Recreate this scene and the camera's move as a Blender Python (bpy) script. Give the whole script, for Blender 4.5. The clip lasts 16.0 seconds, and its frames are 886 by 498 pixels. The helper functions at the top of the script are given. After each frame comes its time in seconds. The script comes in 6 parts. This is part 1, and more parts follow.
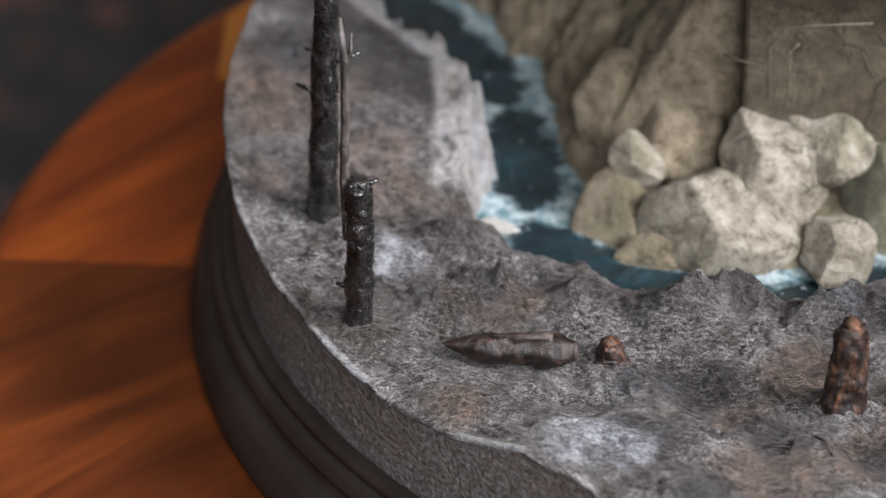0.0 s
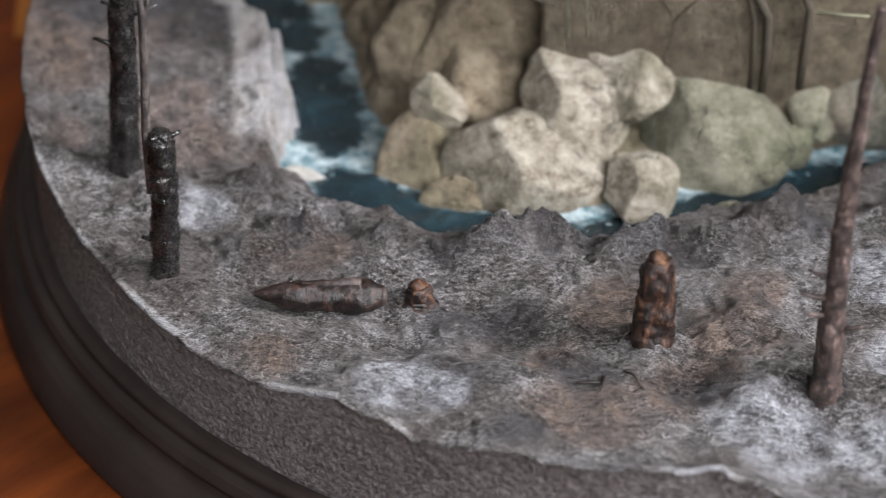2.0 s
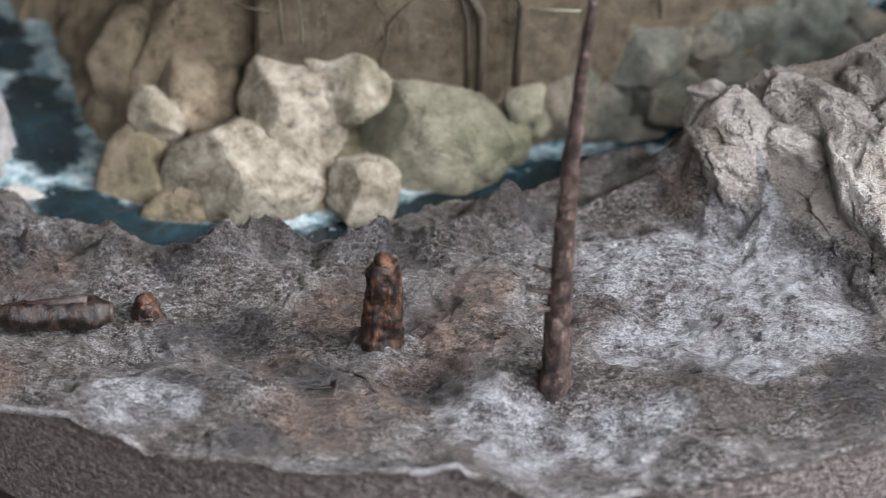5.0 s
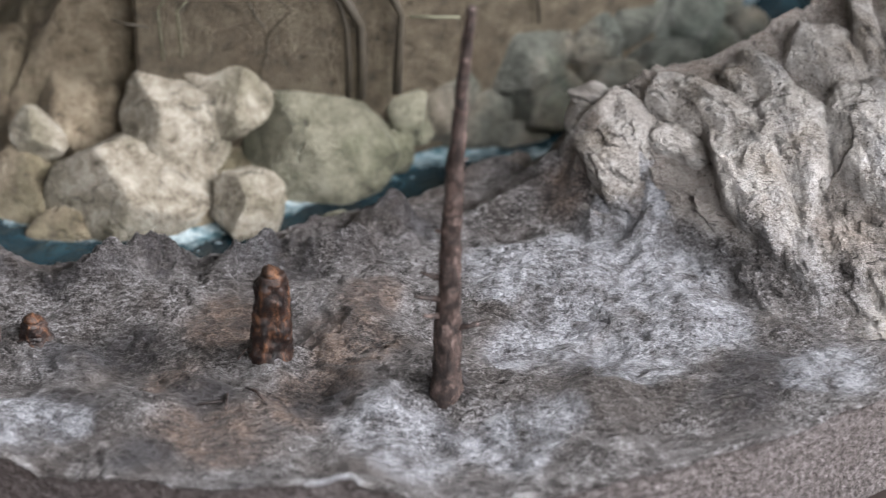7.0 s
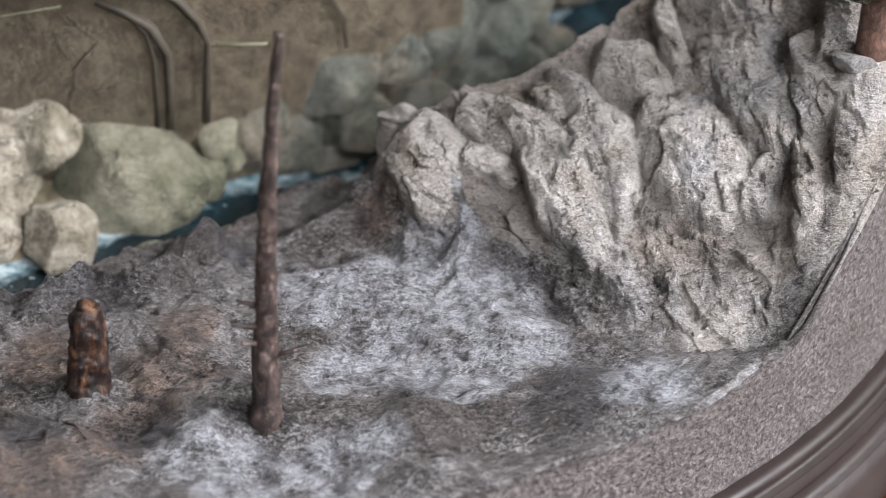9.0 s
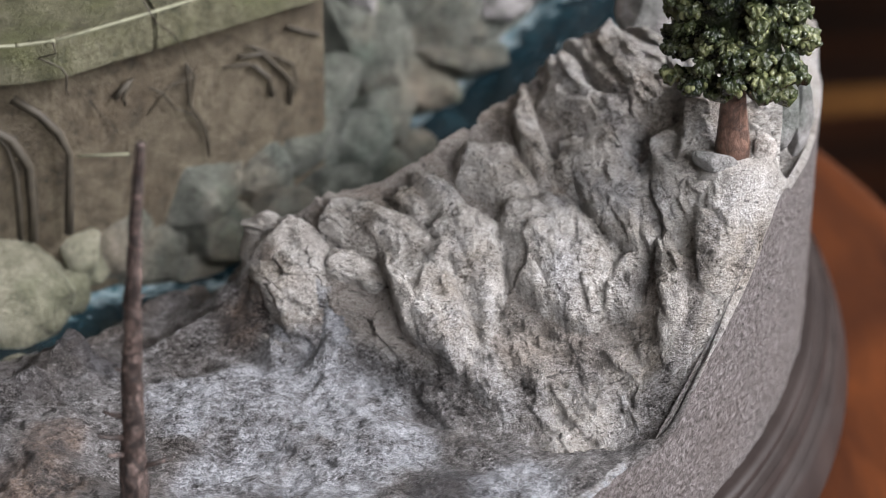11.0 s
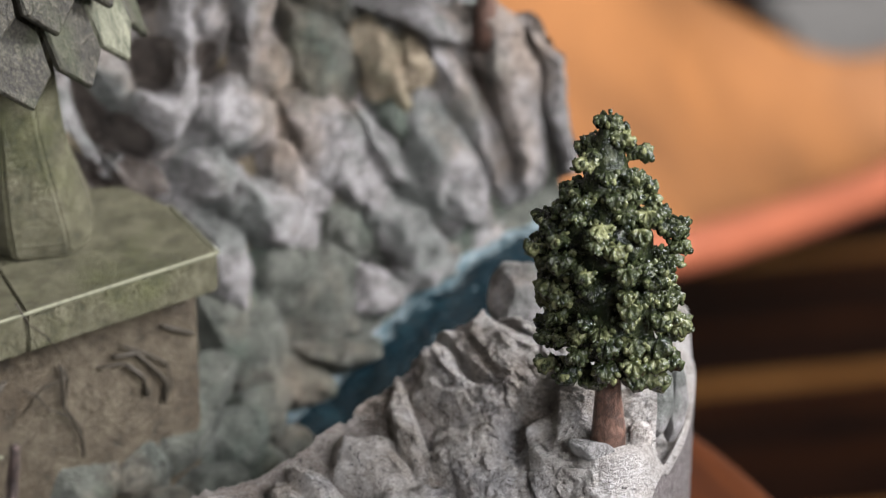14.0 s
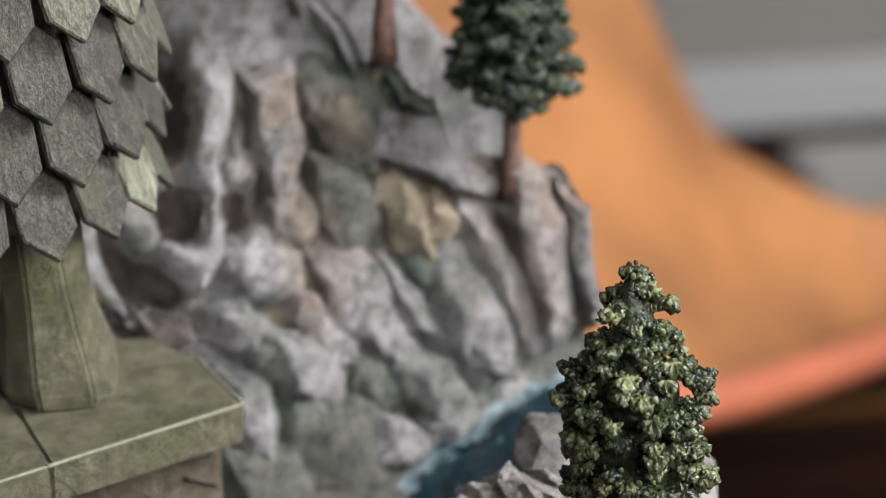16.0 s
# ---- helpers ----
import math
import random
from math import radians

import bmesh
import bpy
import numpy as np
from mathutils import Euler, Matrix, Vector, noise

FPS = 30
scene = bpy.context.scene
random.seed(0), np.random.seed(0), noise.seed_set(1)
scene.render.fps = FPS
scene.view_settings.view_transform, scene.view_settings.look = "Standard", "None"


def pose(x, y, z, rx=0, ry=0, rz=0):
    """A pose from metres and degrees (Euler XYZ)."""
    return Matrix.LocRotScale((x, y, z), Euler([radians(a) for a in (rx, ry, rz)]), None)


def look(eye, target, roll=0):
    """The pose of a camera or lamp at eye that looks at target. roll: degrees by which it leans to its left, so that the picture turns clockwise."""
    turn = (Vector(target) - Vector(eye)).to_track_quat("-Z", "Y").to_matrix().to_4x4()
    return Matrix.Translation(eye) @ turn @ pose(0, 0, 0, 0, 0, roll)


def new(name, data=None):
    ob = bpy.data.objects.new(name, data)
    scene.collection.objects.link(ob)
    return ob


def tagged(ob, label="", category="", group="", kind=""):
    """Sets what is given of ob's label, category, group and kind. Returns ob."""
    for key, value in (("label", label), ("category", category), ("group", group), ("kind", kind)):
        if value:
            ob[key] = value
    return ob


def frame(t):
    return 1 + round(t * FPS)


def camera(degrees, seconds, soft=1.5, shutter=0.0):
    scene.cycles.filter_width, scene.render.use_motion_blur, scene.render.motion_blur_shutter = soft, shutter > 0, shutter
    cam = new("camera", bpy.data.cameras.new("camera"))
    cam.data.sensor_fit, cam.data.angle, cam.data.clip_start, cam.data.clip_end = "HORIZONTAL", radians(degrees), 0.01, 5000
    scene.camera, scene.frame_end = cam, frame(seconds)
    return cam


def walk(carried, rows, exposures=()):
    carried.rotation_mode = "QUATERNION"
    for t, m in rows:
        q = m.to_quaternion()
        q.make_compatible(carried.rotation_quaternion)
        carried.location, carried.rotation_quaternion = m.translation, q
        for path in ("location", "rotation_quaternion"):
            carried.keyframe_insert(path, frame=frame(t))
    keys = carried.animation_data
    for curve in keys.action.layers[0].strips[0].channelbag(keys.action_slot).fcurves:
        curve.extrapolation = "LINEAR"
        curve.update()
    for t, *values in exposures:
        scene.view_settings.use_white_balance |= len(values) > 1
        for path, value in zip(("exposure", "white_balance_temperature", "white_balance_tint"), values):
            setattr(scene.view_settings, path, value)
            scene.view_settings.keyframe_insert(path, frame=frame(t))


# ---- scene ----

# ---------------------------------------------------------------- camera
EYE = (0.0, -0.6008, 0.3929)
cam = camera(16.23, 16.0, soft=0.8, shutter=0.3)
cam.data.dof.use_dof = True
cam.data.dof.focus_distance = 0.598
cam.data.dof.aperture_fstop = 13.0
PATH = [
    (0.0, pose(*EYE, 56.491, 0.762, 11.058)),
    (0.5, pose(*EYE, 56.069, 0.802, 10.145)),
    (1.0, pose(*EYE, 55.746, 0.787, 8.939)),
    (1.5, pose(*EYE, 55.498, 0.667, 8.087)),
    (2.0, pose(*EYE, 55.450, 0.530, 6.900)),
    (2.5, pose(*EYE, 55.475, 0.495, 5.720)),
    (3.0, pose(*EYE, 55.476, 0.332, 4.668)),
    (3.5, pose(*EYE, 55.474, 0.362, 3.387)),
    (4.0, pose(*EYE, 55.488, 0.073, 2.390)),
    (6.5, pose(*EYE, 55.649, 0.378, -0.596)),
    (7.0, pose(*EYE, 55.688, 0.306, -1.621)),
    (7.5, pose(*EYE, 55.701, 0.084, -2.854)),
    (8.0, pose(*EYE, 55.712, -0.011, -3.586)),
    (8.5, pose(*EYE, 55.932, -0.073, -4.578)),
    (9.0, pose(*EYE, 56.120, 0.023, -5.549)),
    (11.3, pose(*EYE, 58.323, -0.280, -8.407)),
    (11.5, pose(*EYE, 58.511, -0.229, -8.492)),
    (12.0, pose(*EYE, 59.730, -0.214, -9.798)),
    (12.5, pose(*EYE, 60.745, -0.210, -9.993)),
    (13.0, pose(*EYE, 61.880, -0.013, -10.366)),
    (13.5, pose(*EYE, 62.802, -0.167, -10.940)),
    (14.0, pose(*EYE, 63.481, -0.126, -11.023)),
    (14.5, pose(*EYE, 64.333, -0.047, -10.841)),
    (15.0, pose(*EYE, 64.975, -0.009, -10.756)),
    (15.5, pose(*EYE, 65.685, 0.026, -10.679)),
    (16.0, pose(*EYE, 66.270, 0.092, -10.604)),
]
walk(cam, PATH, exposures=[(0.0, 0.0), (9.0, 0.0), (11.5, -0.12), (16.0, -0.10)])

# ---------------------------------------------------------------- world and light
world = bpy.data.worlds.new("daylight")
scene.world = world
world.use_nodes = True
_bg = world.node_tree.nodes["Background"]
_sky = world.node_tree.nodes.new("ShaderNodeTexSky")
_sky.sky_type = "NISHITA"
_sky.sun_disc = False
_sky.sun_elevation = radians(35)
_sky.sun_rotation = radians(70)
world.node_tree.links.new(_sky.outputs[0], _bg.inputs[0])
_bg.inputs[1].default_value = 0.1


def window_light(name, eye, target, sx, sy, watts, colour):
    lamp = bpy.data.lights.new(name, "AREA")
    lamp.shape, lamp.size, lamp.size_y = "RECTANGLE", sx, sy
    lamp.energy, lamp.color = watts, colour
    ob = new(name, lamp)
    ob.matrix_world = look(eye, target)
    return ob


WIN_X = 2.1
window_light("window_daylight", (WIN_X + 0.02, -0.68, 1.60), (0.0, -0.02, 0.05), 1.2, 0.95, 204, (0.97, 0.96, 1.0))
window_light("rear_window_daylight", (0.95, -2.28, 1.45), (0.0, 0.0, 0.1), 1.4, 0.8, 104, (0.95, 0.955, 1.0))


# ---------------------------------------------------------------- materials
class Nodes:
    """A node material under construction."""

    def __init__(self, name):
        self.mat = bpy.data.materials.new(name)
        self.mat.use_nodes = True
        self.t = self.mat.node_tree
        self.b = self.t.nodes["Principled BSDF"]
        tc = self.t.nodes.new("ShaderNodeTexCoord")
        self.obj = self.t.nodes.new("ShaderNodeNewGeometry").outputs["Position"]
        self.uv = tc.outputs["UV"]

    def link(self, a, b):
        self.t.links.new(a, b)

    def noise(self, scale, detail=4.0, rough=0.55, vec=None, stretch=None, dist=0.0):
        v = vec or self.obj
        if stretch:
            m = self.t.nodes.new("ShaderNodeMapping")
            m.inputs["Scale"].default_value = stretch
            self.link(v, m.inputs["Vector"])
            v = m.outputs[0]
        n = self.t.nodes.new("ShaderNodeTexNoise")
        n.inputs["Scale"].default_value = scale
        n.inputs["Detail"].default_value = detail
        n.inputs["Roughness"].default_value = rough
        n.inputs["Distortion"].default_value = dist
        self.link(v, n.inputs["Vector"])
        return n.outputs["Fac"]

    def cells(self, scale, feature="F1", vec=None):
        n = self.t.nodes.new("ShaderNodeTexVoronoi")
        n.feature = feature
        n.inputs["Scale"].default_value = scale
        self.link(vec or self.obj, n.inputs["Vector"])
        return n.outputs["Distance"]

    def ramp(self, fac, stops):
        r = self.t.nodes.new("ShaderNodeValToRGB")
        e = r.color_ramp.elements
        e[0].position, e[1].position = stops[0][0], stops[-1][0]
        e[0].color, e[1].color = (*stops[0][1], 1), (*stops[-1][1], 1)
        for p, c in stops[1:-1]:
            k = e.new(p)
            k.color = (*c, 1)
        self.link(fac, r.inputs[0])
        return r.outputs[0]

    def band(self, fac, lo, hi):
        m = self.t.nodes.new("ShaderNodeMapRange")
        m.inputs["From Min"].default_value, m.inputs["From Max"].default_value = lo, hi
        self.link(fac, m.inputs["Value"])
        return m.outputs[0]

    def mix(self, fac, a, b, mode="MIX"):
        m = self.t.nodes.new("ShaderNodeMix")
        m.data_type, m.blend_type = "RGBA", mode
        if isinstance(fac, (int, float)):
            m.inputs["Factor"].default_value = fac
        else:
            self.link(fac, m.inputs["Factor"])
        for k, v in ((6, a), (7, b)):
            if isinstance(v, tuple):
                m.inputs[k].default_value = (*v, 1)
            else:
                self.link(v, m.inputs[k])
        return m.outputs[2]

    def mul(self, a, k):
        m = self.t.nodes.new("ShaderNodeMath")
        m.operation = "MULTIPLY"
        self.link(a, m.inputs[0])
        if isinstance(k, (int, float)):
            m.inputs[1].default_value = k
        else:
            self.link(k, m.inputs[1])
        return m.outputs[0]

    def add(self, a, b):
        m = self.t.nodes.new("ShaderNodeMath")
        m.operation = "ADD"
        self.link(a, m.inputs[0])
        self.link(b, m.inputs[1])
        return m.outputs[0]

    def bump(self, height, dist, strength=1.0):
        b = self.t.nodes.new("ShaderNodeBump")
        b.inputs["Strength"].default_value = strength
        b.inputs["Distance"].default_value = dist
        self.link(height, b.inputs["Height"])
        self.link(b.outputs[0], self.b.inputs["Normal"])

    def done(self, colour, rough=0.7, metal=0.0, spec=0.5, coat=0.0):
        if isinstance(colour, tuple):
            self.b.inputs["Base Color"].default_value = (*colour, 1)
        else:
            self.link(colour, self.b.inputs["Base Color"])
        if isinstance(rough, (int, float)):
            self.b.inputs["Roughness"].default_value = rough
        else:
            self.link(rough, self.b.inputs["Roughness"])
        self.b.inputs["Metallic"].default_value = metal
        self.b.inputs["Specular IOR Level"].default_value = spec
        self.b.inputs["Coat Weight"].default_value = coat
        return self.mat


def painted_rock(name, low, mid, high, stain=(0.10, 0.12, 0.08), stain_amount=0.3, speck=0.5, tint=(0.36, 0.38, 0.42), tint_amount=0.0, rough=0.62, bump=0.0005, cracks=0.6):
    """Resin rock with a dark wash, dry-brushed lights, soft stains, fine cracks and a speckled grain."""
    n = Nodes(name)
    big = n.noise(45, 5, 0.6)
    med = n.noise(210, 6, 0.65, dist=0.1)
    fine = n.noise(1300, 5, 0.75)
    grain = n.noise(3000, 2, 0.6)
    g = n.add(n.add(n.mul(med, 0.52), n.mul(fine, 0.38)), n.mul(grain, 0.10))
    col = n.ramp(g, [(0.38, low), (0.475, mid), (0.60, high)])
    col = n.mix(n.mul(n.band(big, 0.48, 0.62), stain_amount), col, n.mix(n.band(g, 0.4, 0.6), tuple(0.45 * c for c in stain), tuple(1.45 * c for c in stain)))
    if tint_amount:
        t2 = n.band(n.noise(38, 4, 0.6, stretch=(1.0, 1.0, 0.6)), 0.5, 0.66)
        col = n.mix(n.mul(t2, tint_amount), col, n.mix(n.band(g, 0.4, 0.6), tuple(0.5 * c for c in tint), tuple(1.4 * c for c in tint)))
    pep = n.band(n.noise(1500, 3, 0.6), 0.58, 0.68)
    col = n.mix(n.mul(pep, speck * 0.4), col, tuple(0.4 * c for c in low))
    warp = n.t.nodes.new("ShaderNodeVectorMath")
    warp.operation = "MULTIPLY_ADD"
    nz = n.t.nodes.new("ShaderNodeTexNoise")
    nz.inputs["Scale"].default_value = 190
    nz.inputs["Detail"].default_value = 4
    n.link(n.obj, nz.inputs["Vector"])
    n.link(nz.outputs["Color"], warp.inputs[0])
    warp.inputs[1].default_value = (0.009, 0.009, 0.009)
    n.link(n.obj, warp.inputs[2])
    line = n.cells(75, "DISTANCE_TO_EDGE", warp.outputs[0])
    thin = n.ramp(line, [(0.0, (1, 1, 1)), (0.035, (0, 0, 0))])
    gate = n.band(n.noise(70, 3, 0.5), 0.50, 0.58)
    col = n.mix(n.mul(n.mul(thin, gate), cracks), col, tuple(0.22 * c for c in low))
    n.bump(n.add(n.add(n.mul(med, 0.8), n.mul(fine, 0.55)), n.add(n.mul(grain, 0.15), n.mul(n.mul(thin, gate), -0.35 * cracks))), bump * 4.6)
    return n.done(col, n.ramp(fine, [(0.3, (rough - 0.15,) * 3), (0.7, (rough + 0.15,) * 3)]))


def scale_stone():
    """Streaked green-grey stone; each scale takes its own tone."""
    n = Nodes("scale_stone")
    geo = n.t.nodes.new("ShaderNodeNewGeometry")
    own = geo.outputs["Random Per Island"]
    streak = n.noise(420, 5, 0.65, stretch=(1.6, 1.6, 0.3), dist=0.5)
    fine = n.noise(1600, 4, 0.7)
    col = n.ramp(n.add(n.mul(streak, 0.45), n.mul(fine, 0.55)), [(0.38, (0.007, 0.006, 0.004)), (0.5, (0.028, 0.025, 0.017)), (0.62, (0.085, 0.078, 0.056))])
    col = n.mix(n.mul(n.band(own, 0.35, 0.80), 0.85), col, n.ramp(n.add(n.mul(streak, 0.6), n.mul(fine, 0.4)), [(0.4, (0.055, 0.060, 0.036)), (0.62, (0.27, 0.268, 0.190))]))
    col = n.mix(n.mul(n.band(own, 0.90, 1.0), 0.85), col, n.ramp(fine, [(0.35, (0.10, 0.10, 0.088)), (0.65, (0.27, 0.265, 0.245))]))
    col = n.mix(n.mul(n.band(n.noise(60, 4, 0.6), 0.52, 0.66), 0.4), col, (0.05, 0.062, 0.025))
    n.bump(n.add(streak, n.mul(fine, 0.5)), 0.0008)
    return n.done(col, 0.55)


def ash_ground():
    """Grey ash with frost, soot and rust washes laid by the pigment attribute; bare crag rock where the rock attribute says so."""
    n = Nodes("ash_ground")
    att = n.t.nodes.new("ShaderNodeAttribute")
    att.attribute_name = "pigment"
    sep = n.t.nodes.new("ShaderNodeSeparateColor")
    n.link(att.outputs["Color"], sep.inputs[0])
    frost, soot, rust, rock = sep.outputs[0], sep.outputs[1], sep.outputs[2], att.outputs["Alpha"]
    mid = n.noise(170, 7, 0.68, dist=0.15)
    coarse = n.noise(1150, 5, 0.72, stretch=(0.7, 1.0, 1.25))
    grain = n.noise(2600, 2, 0.6)
    # smooth skin in places, gritty in others
    grit = n.ramp(n.noise(52, 5, 0.65, dist=0.8), [(0.42, (0.5,) * 3), (0.58, (1.15,) * 3)])
    fine = n.mix(grit, (0.5, 0.5, 0.5), coarse)
    g = n.add(n.add(n.mul(mid, 0.26), n.mul(fine, 0.48)), n.mul(n.mix(grit, (0.5, 0.5, 0.5), grain), 0.26))
    # brushed strokes lie along the slope
    stroke = n.noise(520, 5, 0.72, stretch=(0.6, 1.2, 0.9), dist=0.3)
    g = n.add(n.mul(g, 0.86), n.mul(stroke, 0.14))
    broad = n.noise(40, 4, 0.6, dist=0.8)
    base = n.ramp(g, [(0.425, (0.014, 0.012, 0.011)), (0.47, (0.078, 0.070, 0.067)), (0.515, (0.19, 0.178, 0.176)), (0.58, (0.46, 0.45, 0.46))])
    base = n.mix(n.mul(n.band(broad, 0.46, 0.60), 0.75), base, n.ramp(g, [(0.42, (0.020, 0.016, 0.014)), (0.5, (0.085, 0.071, 0.063)), (0.59, (0.20, 0.178, 0.165))]))
    crag = n.ramp(g, [(0.41, (0.15, 0.130, 0.112)), (0.452, (0.39, 0.353, 0.320)), (0.512, (0.57, 0.534, 0.498)), (0.58, (0.76, 0.733, 0.710))])
    crag = n.mix(n.mul(n.band(n.noise(55, 4, 0.6), 0.50, 0.62), 0.55), crag, n.ramp(g, [(0.42, (0.07, 0.052, 0.035)), (0.5, (0.25, 0.195, 0.14)), (0.58, (0.50, 0.42, 0.33))]))
    crag = n.mix(n.mul(n.band(n.noise(48, 4, 0.6, stretch=(1.2, 0.9, 0.5)), 0.52, 0.64), 0.5), crag, n.ramp(g, [(0.42, (0.09, 0.09, 0.10)), (0.5, (0.30, 0.30, 0.325)), (0.58, (0.60, 0.60, 0.64))]))
    base = n.mix(rock, base, crag)
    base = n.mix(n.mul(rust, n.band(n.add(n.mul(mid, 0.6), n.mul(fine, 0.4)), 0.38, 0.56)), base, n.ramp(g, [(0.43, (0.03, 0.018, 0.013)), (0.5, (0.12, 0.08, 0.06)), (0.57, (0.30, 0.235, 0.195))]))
    base = n.mix(n.mul(soot, n.band(mid, 0.36, 0.50)), base, n.ramp(g, [(0.43, (0.009, 0.007, 0.007)), (0.50, (0.040, 0.035, 0.036)), (0.58, (0.125, 0.118, 0.124))]))
    base = n.mix(n.mul(frost, n.band(n.add(n.mul(mid, 0.75), n.mul(fine, 0.25)), 0.34, 0.56)), base, n.ramp(g, [(0.42, (0.13, 0.134, 0.148)), (0.49, (0.31, 0.317, 0.345)), (0.57, (0.56, 0.57, 0.61))]))
    cut = n.band(n.noise(300, 3, 0.55, stretch=(0.5, 1.6, 1.0), dist=2.0), 0.640, 0.69)
    base = n.mix(n.mul(cut, 0.75), base, n.ramp(g, [(0.42, (0.012, 0.010, 0.010)), (0.58, (0.07, 0.062, 0.06))]))
    n.bump(n.add(n.add(n.mul(mid, 0.50), n.mul(fine, 1.0)), n.add(n.mul(grain, 0.35), n.mul(stroke, 0.35))), 0.0036)
    return n.done(base, n.ramp(mid, [(0.3, (0.33,) * 3), (0.7, (0.6,) * 3)]))


def rim_plaster():
    n = Nodes("rim_plaster")
    fine = n.noise(900, 5, 0.7)
    big = n.noise(30, 4)
    col = n.ramp(fine, [(0.33, (0.045, 0.037, 0.034)), (0.5, (0.135, 0.117, 0.112)), (0.68, (0.29, 0.263, 0.263))])
    col = n.mix(n.mul(n.band(big, 0.45, 0.65), 0.3), col, (0.105, 0.084, 0.076))
    n.bump(n.add(n.noise(600, 5, 0.6), fine), 0.0019)
    return n.done(col, 0.52)


def dark_lacquer():
    n = Nodes("dark_lacquer")
    col = n.ramp(n.noise(60, 4), [(0.3, (0.016, 0.011, 0.010)), (0.7, (0.03, 0.022, 0.020))])
    n.bump(n.noise(700, 3), 0.00008)
    return n.done(col, n.ramp(n.noise(90, 4), [(0.3, (0.42,) * 3), (0.7, (0.58,) * 3)]), spec=0.35)


def table_wood(name, a, b, stretch, turn=0.0, spec=0.2):
    n = Nodes(name)
    m = n.t.nodes.new("ShaderNodeMapping")
    m.inputs["Rotation"].default_value = (0, 0, radians(turn))
    n.link(n.obj, m.inputs["Vector"])
    grain = n.noise(34, 6, 0.6, vec=m.outputs[0], stretch=stretch, dist=1.2)
    fib = n.noise(300, 4, 0.6, vec=m.outputs[0], stretch=stretch)
    col = n.mix(n.mul(fib, 0.35), n.ramp(grain, [(0.3, a), (0.5, tuple(0.6 * x + 0.4 * y for x, y in zip(a, b))), (0.7, b)]), tuple(0.45 * c for c in a))
    n.bump(fib, 0.0001)
    return n.done(col, n.ramp(grain, [(0.3, (0.5,) * 3), (0.7, (0.64,) * 3)]), spec=spec)


# shares of the river's length where the water breaks
RAPIDS = [(0.000, (0,) * 3), (0.209, (0,) * 3), (0.223, (1,) * 3), (0.237, (0,) * 3), (0.295, (0,) * 3), (0.313, (1,) * 3), (0.331, (0,) * 3), (0.426, (0,) * 3), (0.450, (0.7,) * 3), (0.474, (0,) * 3), (0.560, (0,) * 3), (0.600, (0.8,) * 3), (0.640, (0,) * 3), (1.000, (0,) * 3)]


def river_resin():
    n = Nodes("river_resin")
    deep = n.ramp(n.noise(70, 4, 0.6, dist=1.0), [(0.3, (0.004, 0.010, 0.014)), (0.6, (0.009, 0.024, 0.032)), (0.8, (0.024, 0.058, 0.072))])
    sep = n.t.nodes.new("ShaderNodeSeparateXYZ")
    n.link(n.uv, sep.inputs[0])
    rapids = n.ramp(n.mul(sep.outputs[1], 0.2), RAPIDS)
    edge = n.band(n.add(n.add(sep.outputs[0], n.mul(rapids, 0.5)), n.mul(n.noise(90, 5, 0.7, dist=1.0), 1.15)), 0.98, 1.25)
    col = n.mix(edge, deep, n.ramp(n.noise(320, 5, 0.7), [(0.38, (0.05, 0.12, 0.145)), (0.60, (0.36, 0.43, 0.45))]))
    fleck = n.band(n.noise(420, 3, 0.5), 0.68, 0.74)
    col = n.mix(n.mul(fleck, 0.5), col, (0.4, 0.48, 0.5))
    n.bump(n.noise(130, 4, 0.6, dist=0.5), 0.0012)
    return n.done(col, n.ramp(edge, [(0.0, (0.16,) * 3), (1.0, (0.5,) * 3)]))


def bark(name, low, mid, high, gloss=0.45, coat=0.0):
    n = Nodes(name)
    f = n.noise(520, 6, 0.78, stretch=(1, 1, 0.5), dist=0.6)
    g = n.noise(1500, 3, 0.6)
    col = n.ramp(f, [(0.38, low), (0.52, mid), (0.66, high)])
    col = n.mix(n.mul(n.band(n.noise(330, 4, 0.6, dist=1.0), 0.50, 0.56), 0.75), col, tuple(0.8 * c for c in low))
    n.bump(n.add(f, n.mul(g, 0.3)), 0.0004)
    return n.done(col, n.ramp(g, [(0.3, (gloss - 0.12,) * 3), (0.7, (gloss + 0.15,) * 3)]), coat=coat)


def foliage(name, low, mid, high):
    n = Nodes(name)
    geo = n.t.nodes.new("ShaderNodeNewGeometry")
    f = n.noise(500, 4, 0.6)
    g = n.noise(120, 3, 0.5)
    v = n.add(n.add(n.mul(f, 0.6), n.mul(g, 0.20)), n.mul(geo.outputs["Random Per Island"], 0.20))
    col = n.ramp(v, [(0.36, low), (0.52, mid), (0.68, high)])
    n.bump(n.noise(1500, 3), 0.0005)
    return n.done(col, n.ramp(f, [(0.3, (0.14,) * 3), (0.7, (0.32,) * 3)]))


def plain(name, colour, rough, scale=200, vary=0.25, bump=0.0):
    n = Nodes(name)
    f = n.noise(scale, 4)
    col = n.ramp(f, [(0.3, tuple(c * (1 - vary) for c in colour)), (0.7, tuple(min(1, c * (1 + vary)) for c in colour))])
    if bump:
        n.bump(f, bump)
    return n.done(col, rough)


